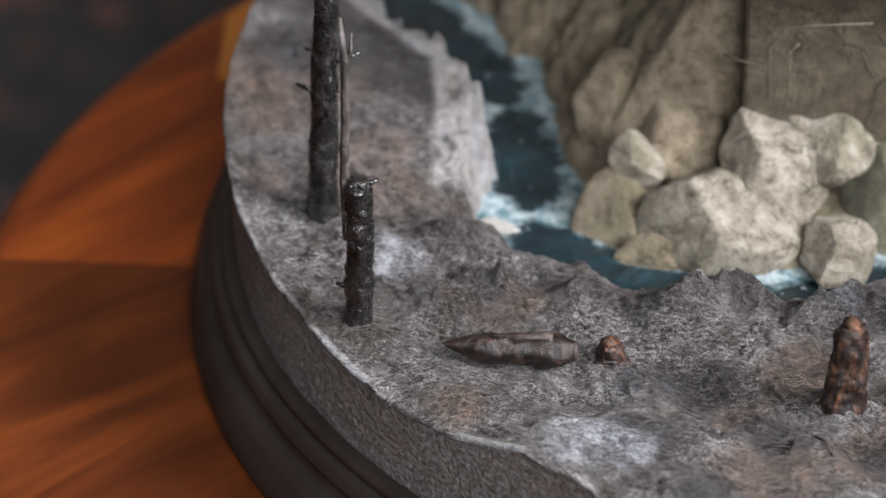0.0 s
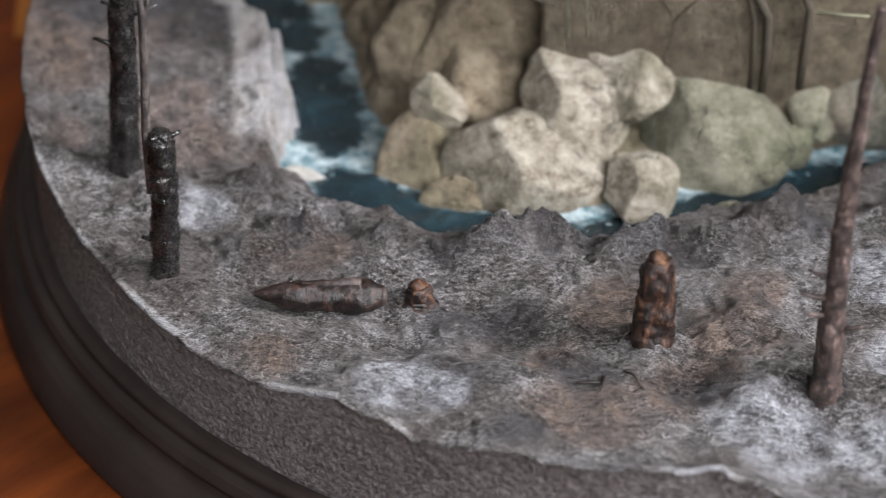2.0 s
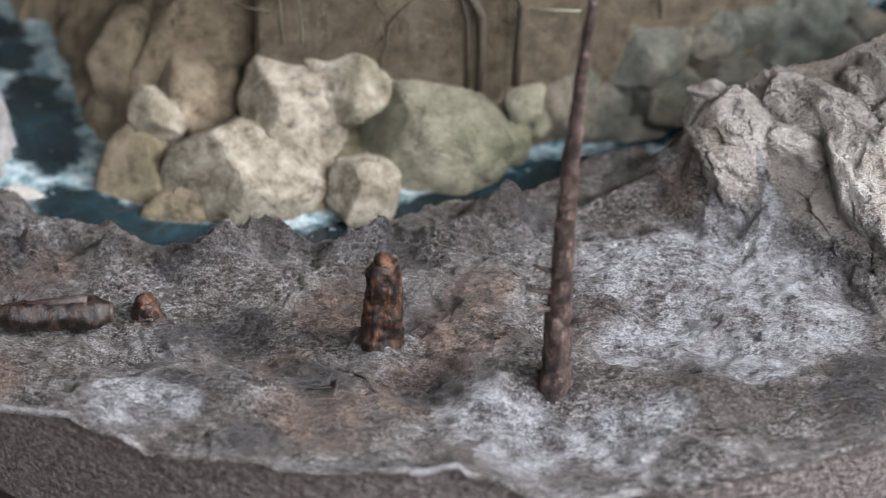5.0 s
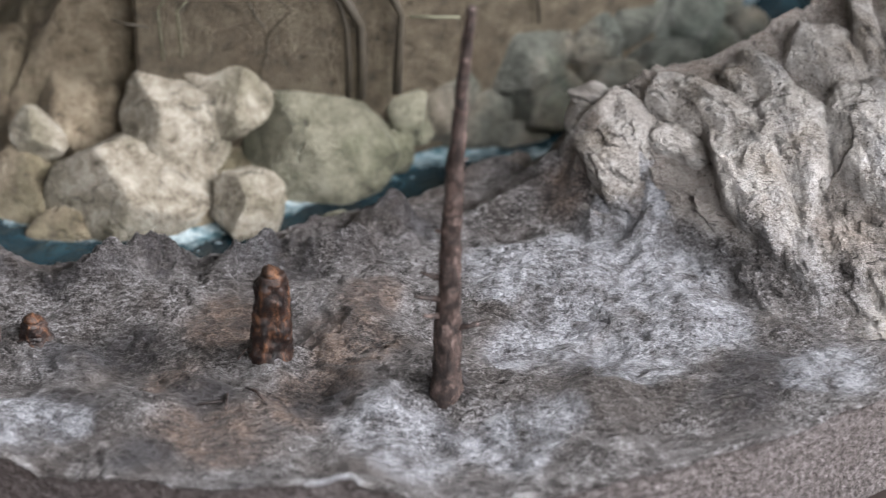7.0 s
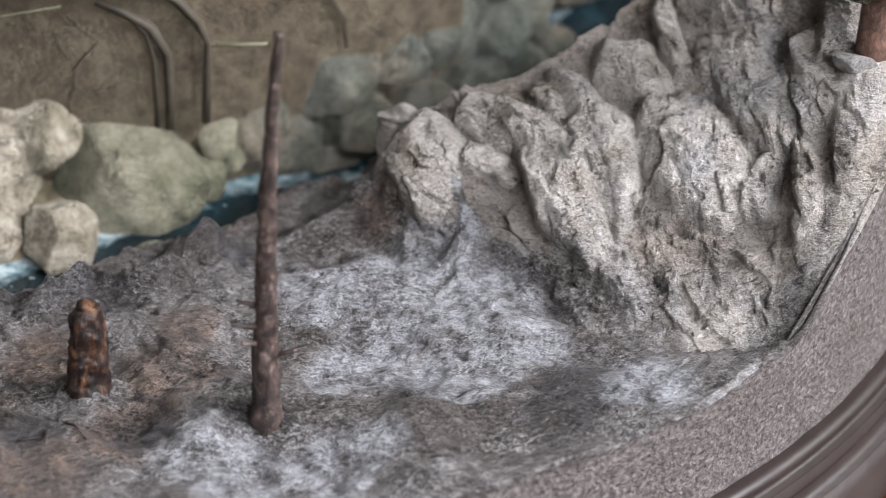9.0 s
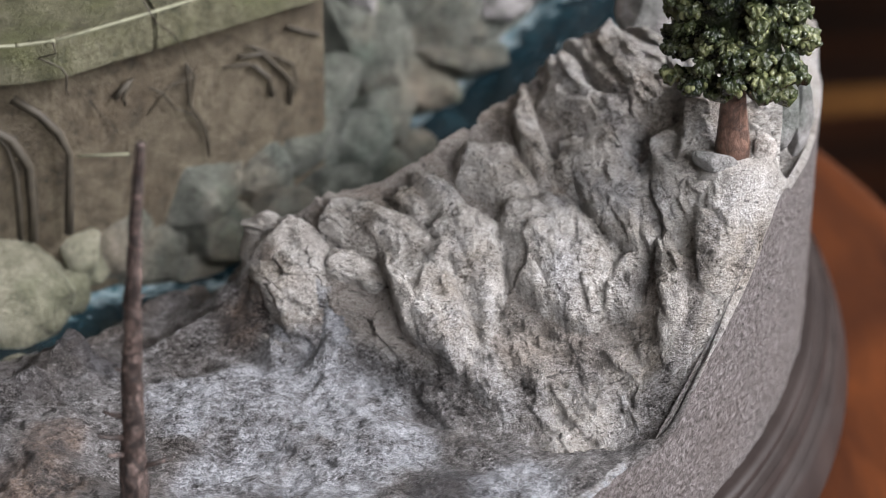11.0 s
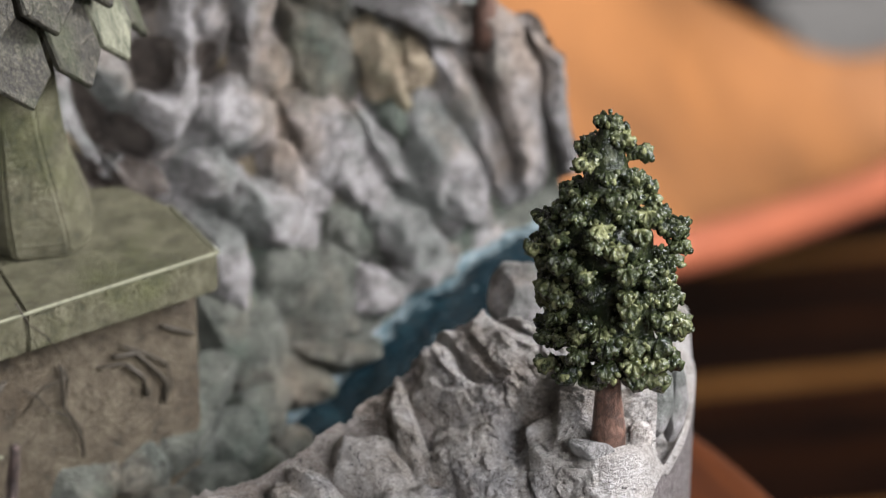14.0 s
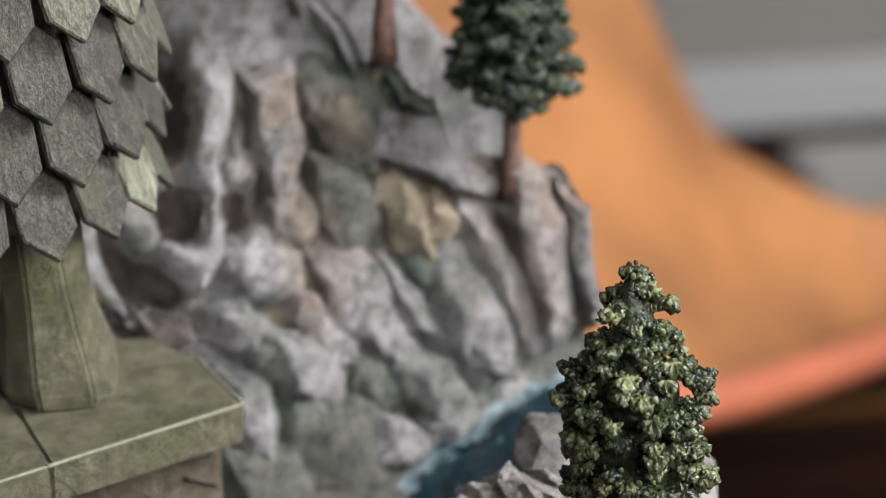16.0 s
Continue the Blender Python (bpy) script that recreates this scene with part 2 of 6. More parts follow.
M_GROUND = ash_ground()
M_RIM = rim_plaster()
M_BASE = dark_lacquer()
M_TABLE = table_wood("red_brown_table_wood", (0.1105, 0.0200, 0.0038), (0.4030, 0.0887, 0.0118), (0.25, 1.2, 1.0), -52)
# the next two are darkened table woods for the dimmer parts of the top
M_TABLE_DIM_RIGHT = table_wood("brown_table_wood", (0.020, 0.0044, 0.0012), (0.098, 0.025, 0.0042), (1.0, 0.35, 1.0))
M_TABLE_DIM_LEFT = table_wood("dimmed_red_brown_table_wood", (0.034, 0.0066, 0.0016), (0.185, 0.043, 0.0064), (0.25, 1.2, 1.0), -52)
M_INLAY = table_wood("honey_inlay_wood", (0.42, 0.14, 0.025), (0.62, 0.25, 0.05), (1.0, 0.3, 1.0))
M_WATER = river_resin()
M_CLIFF = painted_rock("grey_cliff", (0.17, 0.145, 0.125), (0.50, 0.46, 0.43), (0.82, 0.785, 0.76), stain=(0.34, 0.255, 0.175), stain_amount=0.4, speck=0.55, tint=(0.42, 0.43, 0.46), tint_amount=0.35)
M_BOULDER = painted_rock("cream_boulder", (0.0800, 0.0640, 0.0440), (0.2750, 0.2400, 0.1830), (0.5100, 0.4700, 0.3950), stain=(0.125, 0.115, 0.066), stain_amount=0.6, speck=0.45)
M_MOSSROCK = painted_rock("olive_boulder", (0.074, 0.072, 0.048), (0.186, 0.178, 0.124), (0.316, 0.300, 0.226), stain=(0.105, 0.112, 0.064), stain_amount=0.6, speck=0.6)
M_BACK = painted_rock("blue_grey_rock", (0.068, 0.062, 0.057), (0.215, 0.202, 0.195), (0.385, 0.366, 0.362), stain=(0.068, 0.088, 0.07), stain_amount=0.6, speck=0.3, tint=(0.24, 0.17, 0.115), tint_amount=0.65)
M_CHALKROCK = painted_rock("chalk_white_bank_rock", (0.22, 0.20, 0.17), (0.46, 0.44, 0.40), (0.66, 0.65, 0.62), stain=(0.25, 0.23, 0.19), stain_amount=0.4, speck=0.3)
M_BACK2 = painted_rock("green_grey_rock", (0.0232, 0.0272, 0.0220), (0.0696, 0.0782, 0.0633), (0.1591, 0.1666, 0.1454), stain=(0.06, 0.09, 0.07), stain_amount=0.7, speck=0.3, tint=(0.25, 0.18, 0.12), tint_amount=0.4)
M_GREENROCK = painted_rock("moss_washed_rock", (0.0250, 0.0275, 0.0219), (0.0842, 0.0896, 0.0717), (0.1685, 0.1715, 0.1459), stain=(0.06, 0.085, 0.062), stain_amount=0.7, speck=0.3, tint=(0.23, 0.17, 0.115), tint_amount=0.5)
M_TAN = painted_rock("tan_rock", (0.0738, 0.0551, 0.0332), (0.2132, 0.1668, 0.1096), (0.3608, 0.3031, 0.2165), stain=(0.13, 0.12, 0.066), stain_amount=0.6, speck=0.4)
# brown rock for the hollows, with their shade in its colour
M_UMBER_SHADE = painted_rock("shaded_umber_rock", (0.020, 0.015, 0.012), (0.070, 0.054, 0.044), (0.150, 0.124, 0.104), stain=(0.04, 0.028, 0.02), stain_amount=0.5, speck=0.4)
M_STONE = painted_rock("green_washed_stone", (0.0293, 0.0277, 0.0132), (0.0738, 0.0684, 0.0359), (0.1324, 0.1220, 0.0757), stain=(0.048, 0.052, 0.014), stain_amount=0.7, speck=0.5, bump=0.0003, cracks=0.25)
M_WALL = painted_rock("brown_washed_stone", (0.0278, 0.0203, 0.0112), (0.0782, 0.0604, 0.0369), (0.1392, 0.1140, 0.0754), stain=(0.062, 0.044, 0.025), stain_amount=0.7, speck=0.4, bump=0.0004, cracks=0.3)
M_STATUE = scale_stone()
M_GROOVE = plain("dark_groove_wash", (0.035, 0.028, 0.018), 0.7, 400)
M_CHALK = plain("chalky_edge_wear", (0.15, 0.148, 0.098), 0.7, 700)
M_CHAR = bark("charred_bark", (0.002, 0.002, 0.002), (0.008, 0.007, 0.007), (0.034, 0.029, 0.027), 0.24, 0.7)
M_DEAD = bark("red_brown_dead_bark", (0.013, 0.009, 0.008), (0.05, 0.033, 0.028), (0.17, 0.12, 0.105), 0.48)
M_LOG = bark("dark_glossy_log_bark", (0.003, 0.002, 0.002), (0.018, 0.010, 0.008), (0.062, 0.032, 0.024), 0.36)
M_SPRIG = bark("dry_grey_twig_bark", (0.02, 0.017, 0.016), (0.07, 0.058, 0.053), (0.17, 0.15, 0.14), 0.45)
M_STUMP = bark("rusty_stump_bark", (0.005, 0.003, 0.003), (0.026, 0.012, 0.008), (0.17, 0.078, 0.04), 0.42)
M_CUT = bark("cut_wood_ochre", (0.015, 0.007, 0.004), (0.09, 0.036, 0.016), (0.30, 0.15, 0.065), 0.5)
M_TRUNK = bark("brown_trunk", (0.05, 0.026, 0.018), (0.115, 0.06, 0.042), (0.19, 0.115, 0.085), 0.55)
M_LEAF = foliage("glossy_pine_green", (0.006, 0.010, 0.004), (0.042, 0.051, 0.020), (0.20, 0.206, 0.095))
M_LEAF2 = foliage("dark_pine_green", (0.004, 0.008, 0.005), (0.020, 0.029, 0.016), (0.085, 0.098, 0.052))
M_FROST = foliage("frosted_grey_green", (0.05, 0.05, 0.045), (0.17, 0.17, 0.15), (0.42, 0.42, 0.38))
M_FLOOR = table_wood("parquet_oak", (0.0100, 0.0028, 0.0010), (0.0240, 0.0078, 0.0023), (0.3, 1.0, 1.0), spec=0.05)
M_FLOOR2 = table_wood("dark_parquet_oak", (0.0042, 0.0015, 0.0008), (0.0126, 0.0042, 0.0017), (0.3, 1.0, 1.0), spec=0.05)
M_STRIP = table_wood("pale_parquet_strip", (0.1001, 0.0410, 0.0109), (0.1638, 0.0774, 0.0228), (0.3, 1.0, 1.0), spec=0.05)
M_LEATHER = plain("tan_leather", (0.2530, 0.1026, 0.0297), 0.65, 9, 0.38, 0.0004)
M_EDGE = plain("salmon_leather_edge", (0.3060, 0.0892, 0.0425), 0.55, 20, 0.15)
M_ROD = plain("black_steel_rod", (0.02, 0.02, 0.02), 0.4)
M_ROOMWALL = plain("pale_grey_wall", (0.1309, 0.1255, 0.1091), 0.85, 3, 0.06)
# dark paint chosen for the unseen walls to keep bounced fill low
M_LOW_BOUNCE_WALL = plain("low_bounce_taupe_wall", (0.10, 0.09, 0.08), 0.85, 3, 0.06)
M_SKIRT = plain("white_skirting_paint", (0.2475, 0.2475, 0.2400), 0.5, 5, 0.05)
M_MAT = plain("grey_floor_mat", (0.2080, 0.2000, 0.1880), 0.9, 40, 0.15, 0.001)
M_CEIL = plain("white_ceiling_paint", (0.5, 0.49, 0.47), 0.9, 3, 0.04)


# ---------------------------------------------------------------- helpers
def mesh_of(name, bm, material, smooth=True):
    me = bpy.data.meshes.new(name)
    bm.to_mesh(me)
    bm.free()
    if smooth:
        for p in me.polygons:
            p.use_smooth = True
    me.materials.append(material)
    return me


def part(name, bm, material, parent=None, label="", smooth=True):
    ob = new(name, mesh_of(name, bm, material, smooth))
    if parent is not None:
        ob.parent = parent
    if label:
        ob["label"] = label
    return ob


def thing(name, label, category, group="", at=(0, 0, 0), kind=""):
    ob = new(name)
    ob.location = at
    return tagged(ob, label, category, group, kind)


def lattice(n, seed):
    return np.random.RandomState(seed).rand(n, n)


LAT = [lattice(256, k) for k in range(4)]


def vnoise(x, y, seed=0):
    """Smooth value noise on a plane, 0 to 1."""
    L = LAT[seed % 4]
    x = x + 17.3 * seed
    y = y + 9.1 * seed
    xi, yi = np.floor(x).astype(int), np.floor(y).astype(int)
    fx, fy = x - xi, y - yi
    fx, fy = fx * fx * fx * (fx * (fx * 6 - 15) + 10), fy * fy * fy * (fy * (fy * 6 - 15) + 10)
    a, b = L[xi % 256, yi % 256], L[(xi + 1) % 256, yi % 256]
    c, d = L[xi % 256, (yi + 1) % 256], L[(xi + 1) % 256, (yi + 1) % 256]
    return (a * (1 - fx) + b * fx) * (1 - fy) + (c * (1 - fx) + d * fx) * fy


def fbm(x, y, scale, octaves=4, seed=0, gain=0.5):
    v, amp, tot = 0.0, 1.0, 0.0
    for k in range(octaves):
        v = v + amp * (vnoise(x * scale, y * scale, seed + k) - 0.5)
        tot += amp
        amp *= gain
        scale *= 2.03
    return v / tot * 2


def facets(x, y, size, seed=0, tilt=0.5):
    """Blocky broken rock: each cell of a jittered grid has its own tilted plane; also how near the joint is."""
    rs = np.random.RandomState(seed)
    J, H, TX, TY = rs.rand(64, 64, 2), rs.rand(64, 64), rs.rand(64, 64) - 0.5, rs.rand(64, 64) - 0.5
    gx, gy = x / size, y / size
    ix, iy = np.floor(gx).astype(int), np.floor(gy).astype(int)
    best = np.full(x.shape, 9.0)
    second = np.full(x.shape, 9.0)
    val = np.zeros(x.shape)
    for dx in (-1, 0, 1):
        for dy in (-1, 0, 1):
            cx, cy = ix + dx, iy + dy
            j = J[cx % 64, cy % 64]
            px, py = cx + j[..., 0], cy + j[..., 1]
            d = np.hypot(gx - px, gy - py)
            h = H[cx % 64, cy % 64] - 0.5 + tilt * 2 * (TX[cx % 64, cy % 64] * (gx - px) + TY[cx % 64, cy % 64] * (gy - py))
            near = d < best
            second = np.where(near, best, np.minimum(second, d))
            val = np.where(near, h, val)
            best = np.where(near, d, best)
    return val, second - best


def smooth01(v):
    v = np.clip(v, 0, 1)
    return v * v * (3 - 2 * v)


def along(nodes, x, y):
    """Distance to a line of nodes, the nodes' further values there, and the side (+1 is left of the line's way)."""
    best = np.full(x.shape, 9.0)
    side = np.zeros(x.shape)
    vals = [np.zeros(x.shape) for _ in nodes[0][2:]]
    for a, b in zip(nodes[:-1], nodes[1:]):
        dx, dy = b[0] - a[0], b[1] - a[1]
        u = np.clip(((x - a[0]) * dx + (y - a[1]) * dy) / (dx * dx + dy * dy), 0, 1)
        d = np.hypot(x - a[0] - u * dx, y - a[1] - u * dy)
        near = d < best
        best = np.where(near, d, best)
        side = np.where(near, np.sign(dx * (y - a[1]) - dy * (x - a[0])), side)
        for k in range(len(vals)):
            vals[k] = np.where(near, a[2 + k] * (1 - u) + b[2 + k] * u, vals[k])
    return best, vals, side


# ---------------------------------------------------------------- plan of the diorama
R_FOOT, R_WALL, Z_WALL = 0.180, 0.1692, 0.0196
# x, y, water level, half width
RIVER = [(-0.175, 0.085, 0.031, 0.016), (-0.130, 0.026, 0.030, 0.013), (-0.105, -0.002, 0.029, 0.009), (-0.098, -0.030, 0.0285, 0.009), (-0.091, -0.057, 0.0290, 0.0115),
         (-0.068, -0.071, 0.0297, 0.009), (-0.037, -0.069, 0.0300, 0.008), (0.000, -0.050, 0.0300, 0.008), (0.030, -0.032, 0.0300, 0.010), (0.062, -0.010, 0.0305, 0.010),
         (0.092, 0.015, 0.036, 0.011), (0.118, 0.029, 0.050, 0.011), (0.142, 0.039, 0.063, 0.011), (0.175, 0.050, 0.068, 0.011)]
# x, y, height of the front crest and of the ridge along the rim
CREST = [(0.012, -0.074, 0.045), (0.034, -0.069, 0.055), (0.053, -0.051, 0.060), (0.077, -0.046, 0.066), (0.096, -0.035, 0.069), (0.118, -0.019, 0.078), (0.134, -0.018, 0.083), (0.165, -0.02, 0.088)]
TOE = [(0.0285, -0.064, 0.0448), (0.0352, -0.065, 0.0514), (0.0422, -0.065, 0.0590), (0.0500, -0.064, 0.0670)]
RIDGE = [(0.112, -0.127, 0.046), (0.125, -0.114, 0.061), (0.136, -0.099, 0.074), (0.143, -0.090, 0.080), (0.150, -0.077, 0.0790), (0.158, -0.060, 0.0765), (0.166, -0.030, 0.0745)]
# turn in degrees and height of the land at the rim
RIM = [(-180, 0.047), (-165, 0.047), (-154, 0.044), (-144, 0.0416), (-133, 0.0388), (-127, 0.0382), (-117, 0.0470), (-111, 0.0423), (-106, 0.0434), (-97, 0.0478), (-92, 0.0500), (-86, 0.0420),
       (-77, 0.0443), (-67, 0.0462), (-57, 0.0438), (-49, 0.0465), (0, 0.047), (180, 0.047)]
# broken ridges of the near bank: x, y, height, half sizes and turn
BANKS = [(-0.0481, -0.0880, 0.0062, 0.0085, 0.0032, 28), (-0.0560, -0.0950, 0.0030, 0.0080, 0.0040, 20), (-0.0395, -0.0865, 0.0040, 0.0030, 0.0030, 0), (-0.0265, -0.0875, 0.0052, 0.0060, 0.0034, 10),
         (-0.0180, -0.0890, 0.0036, 0.0040, 0.0030, -20), (-0.0110, -0.0890, 0.0030, 0.0050, 0.0030, 10), (0.0015, -0.0765, 0.0066, 0.0050, 0.0042, 20), (-0.0045, -0.0850, 0.0030, 0.0050, 0.0036, 30),
         (-0.0931, -0.0900, 0.0044, 0.0070, 0.0028, -5), (-0.1000, -0.1000, 0.0024, 0.0080, 0.0034, 5), (-0.0760, -0.0930, 0.0032, 0.0060, 0.0028, 15), (-0.1070, -0.0790, 0.0040, 0.0060, 0.0040, 60)]
SLAB_TOP, SLAB_LOW = 0.098, 0.0885
SLAB = [(-0.058, -0.0445), (-0.004, -0.0445), (0.004, -0.0435), (0.0665, -0.0130), (0.0590, 0.0120), (0.050, 0.024), (-0.058, 0.024)]


def round_out(a):
    """The base is slightly flattened on one flank."""
    w = (np.asarray(a) - math.pi + math.pi) % (2 * math.pi) - math.pi
    return 1 - 0.024 * np.exp(-(w / 0.42) ** 2)


def inside_slab(x, y, grow=0.0):
    ok = np.ones(x.shape, bool)
    for (ax, ay), (bx, by) in zip(SLAB, SLAB[1:] + SLAB[:1]):
        ln = math.hypot(bx - ax, by - ay)
        ok &= ((bx - ax) * (y - ay) - (by - ay) * (x - ax)) / ln > -grow
    return ok


def ground_height(x, y):
    """The height of the modelled ground over the plan."""
    x, y = np.asarray(x, float), np.asarray(y, float)
    wob = 0.004 * fbm(x, y, 70, 3, 5)
    d, (zw, hw), side = along(RIVER, x + wob, y + 0.004 * fbm(x, y, 60, 3, 9))
    west = smooth01((-0.088 - x) / 0.008) * smooth01((y + 0.066) / 0.01)
    bank = d - hw + west * (0.0045 * fbm(x, y, 140, 4, 2) + 0.002 * fbm(x, y, 420, 2, 5))
    # front land
    fold = np.abs(fbm(x + 0.35 * y, y - 0.2 * x, 30, 2, 1))
    land = 0.0403 + 0.0046 * fold + 0.0030 * fbm(x, y, 48, 2, 7) + 0.0014 * fbm(x + 0.4 * y, y, 120, 3, 2) - 0.0016 * np.abs(fbm(x - 0.3 * y, y + 0.3 * x, 75, 3, 4))
    turn = np.degrees(np.arctan2(y, x))
    edge = np.exp(-(R_WALL - np.hypot(x, y)) / 0.010)
    land = land * (1 - edge) + edge * np.interp(turn, [p[0] for p in RIM], [p[1] for p in RIM])
    land = land - 0.0022 * np.exp(-((x + 0.021) ** 2 + (y + 0.128) ** 2) / 0.00030)
    lip = np.exp(-np.maximum(bank, 0) / 0.010)
    land = land + lip * (0.0070 * np.maximum(0, fbm(x, y, 80, 4, 3)) - 0.0062)
    land = land + 0.0035 * smooth01((-0.03 - x) / 0.1) * smooth01((y + 0.10) / 0.06)
    land = land + 0.0065 * np.exp(-np.maximum(bank, 0) / 0.012) * smooth01((-0.088 - x) / 0.012) * smooth01((y + 0.068) / 0.015)
    for bx, by, bz, b1, b2, bt in BANKS:
        cb, sb = math.cos(radians(bt)), math.sin(radians(bt))
        ex, ey = x + 0.5 * wob - bx, y + 0.5 * wob - by
        land = land + bz * np.exp(-((ex * cb + ey * sb) / b1) ** 2 - np.abs((-ex * sb + ey * cb) / b2) ** 1.4) * (1.35 + 1.1 * fbm(x, y, 190, 4, 4))
    plate = fbm(x + 0.5 * wob, 1.5 * y + 0.6 * x, 34, 4, 6)
    for level in (-0.28, -0.08, 0.12, 0.32):
        land = land + 0.00075 * smooth01((plate - level) / 0.035)
    dc, (zc,), _ = along(CREST, x, y)
    dr, (zr,), _ = along(RIDGE, x, y)
    cliff = np.maximum(zc - 0.0065 - 1.15 * dc, zr - 0.0022 - 1.7 * dr)
    dt, (zt,), _ = along(TOE, x + wob, y + wob)
    cliff = np.maximum(cliff, zt - 0.85 * dt + 0.0008 * fbm(x, y, 160, 3, 5))
    tree = 0.0842 - 1.6 * np.maximum(0, np.hypot(x - 0.136, y + 0.084) - 0.006)
    dp, _, _ = along([(0.146, -0.086), (0.151, -0.055), (0.152, -0.015)], x, y)
    shelf = 0.0745 - 1.7 * np.maximum(0, dp - 0.013)
    cliff = np.maximum(cliff, np.maximum(tree, shelf))
    rocky = smooth01((cliff - land) / 0.012)
    f1, j1 = facets(x * 1.1 + 0.3 * y, y * 0.75 - 0.25 * x, 0.0150, 3, 0.4)
    f2, j2 = facets(x, y, 0.0052, 7, 0.5)
    calm = smooth01((R_WALL - np.hypot(x, y)) / 0.026)
    rock = calm * (0.0042 * f1 - 0.0022 * (1 - smooth01(j1 / 0.14)) + 0.0013 * f2 - 0.0006 * (1 - smooth01(j2 / 0.2)))
    k = 0.004
    outer = np.where(cliff > land + k, cliff, np.where(cliff < land - k, land, land + (cliff - land + k) ** 2 / (4 * k)))
    outer = outer + 0.3 * rocky * rock
    # rock mass behind the river
    top = np.where(x > 0.03, 0.113 + 0.9 * np.maximum(0, 0.157 - x), 0.19)
    f3, j3 = facets(x, y, 0.016, 11, 0.5)
    inner = np.minimum(zw + np.interp(x, [-0.02, 0.02, 0.09, 0.12, 0.16], [1.5, 0.8, 1.0, 1.5, 2.0]) * np.maximum(0, bank - 0.004 * (x > 0)), top + 0.004 * f3)
    inner = inner + smooth01(bank / 0.01) * smooth01(-x / 0.02) * (0.003 * f3 + 0.002 * f1 + 0.001 * f2)
    # low apron under the boulders, in front of the platform
    apron = smooth01((x + 0.080 + 0.004 * fbm(x, y, 60, 2, 3)) / 0.010) * smooth01((0.018 - x) / 0.01) * smooth01((-0.024 - y + 0.003 * fbm(x, y, 90, 3, 1)) / 0.008)
    inner = inner * (1 - apron) + apron * np.minimum(inner, zw + 0.002 + 0.25 * np.maximum(0, bank) + 0.001 * f1)
    inner = np.where(inside_slab(x, y, 0.004), np.minimum(inner, 0.082), inner)
    far = np.where(side > 0, inner, outer)
    bed = zw - 0.003 + 0.0006 * fbm(x, y, 200, 2, 4)
    t = smooth01(bank / np.where(side > 0, 0.004, np.where((x < -0.088) & (y > -0.06), 0.0050, 0.0055)))
    z = bed * (1 - t) + np.maximum(far, bed) * t
    quiet = smooth01((R_WALL - np.hypot(x, y)) / 0.004)
    return z + t * quiet * (0.0005 * fbm(x, y, 280, 3, 6) + 0.0003 * fbm(x, y, 900, 2, 8))


def grid_mesh(name, X, Y, Z, closed, material, uv=None):
    """A sheet of rows and columns of points; closed joins the last column to the first."""
    nr, nc = X.shape
    co = np.stack([X, Y, Z], -1).reshape(-1, 3).astype(np.float32)
    c = np.arange(nc if closed else nc - 1)
    r = np.arange(nr - 1)
    a = (r[:, None] * nc + c[None]).ravel()
    b = (r[:, None] * nc + (c[None] + 1) % nc).ravel()
    quads = np.stack([a, b, b + nc, a + nc], -1).astype(np.int32)
    me = bpy.data.meshes.new(name)
    me.vertices.add(len(co))
    me.vertices.foreach_set("co", co.ravel())
    me.loops.add(quads.size)
    me.loops.foreach_set("vertex_index", quads.ravel())
    me.polygons.add(len(quads))
    me.polygons.foreach_set("loop_start", np.arange(0, quads.size, 4, dtype=np.int32))
    me.update(calc_edges=True)
    me.polygons.foreach_set("use_smooth", np.ones(len(quads), bool))
    if uv is not None:
        layer = me.uv_layers.new(name="UVMap")
        flat = uv.reshape(-1, 2)[quads.ravel()].astype(np.float32)
        layer.data.foreach_set("uv", flat.ravel())
    me.materials.append(material)
    me.validate()
    return me


# ---------------------------------------------------------------- table, base and ground
def lathe(name, profile, material, parent, label="", n=220):
    a = np.linspace(0, 2 * math.pi, n, endpoint=False)
    pr = np.array(profile)
    X, Y = pr[:, :1] * np.cos(a) * round_out(a), pr[:, :1] * np.sin(a) * round_out(a)
    ob = new(name, grid_mesh(name, X, Y, np.repeat(pr[:, 1:], n, 1), True, material))
    ob.parent = parent
    if label:
        ob["label"] = label
    return ob


def rounded(points, n=5):
    """A profile with each middle corner cut to a small arc."""
    out = [points[0]]
    for p0, p1, p2 in zip(points, points[1:], points[2:]):
        p0, p1, p2 = (Vector(p) for p in (p0, p1, p2))
        r = min((p1 - p0).length, (p2 - p1).length) * 0.45
        a, b = p1 + (p0 - p1).normalized() * r, p1 + (p2 - p1).normalized() * r
        for k in range(n):
            t = k / (n - 1)
            out.append(tuple(a * (1 - t) ** 2 + p1 * 2 * t * (1 - t) + b * t * t))
    return out + [points[-1]]


base = thing("display_base", "round dark-lacquered display base with a stepped moulding on the table", "display base")
lathe("foot_moulding", rounded([(0.10, 0.0), (0.1805, 0.0), (0.1800, 0.0040), (0.1780, 0.0090), (0.1768, 0.0105)], 5), M_BASE, base)
lathe("cove_moulding", rounded([(0.1768, 0.0103), (0.1748, 0.0112), (0.1742, 0.0136), (0.1755, 0.0150), (0.1745, 0.0172)], 5), M_BASE, base)
lathe("bead_moulding", rounded([(0.1745, 0.0170), (0.1722, 0.0176), (0.1728, 0.0196), (0.1716, 0.0208), (0.1680, 0.0208)], 5), M_BASE, base)

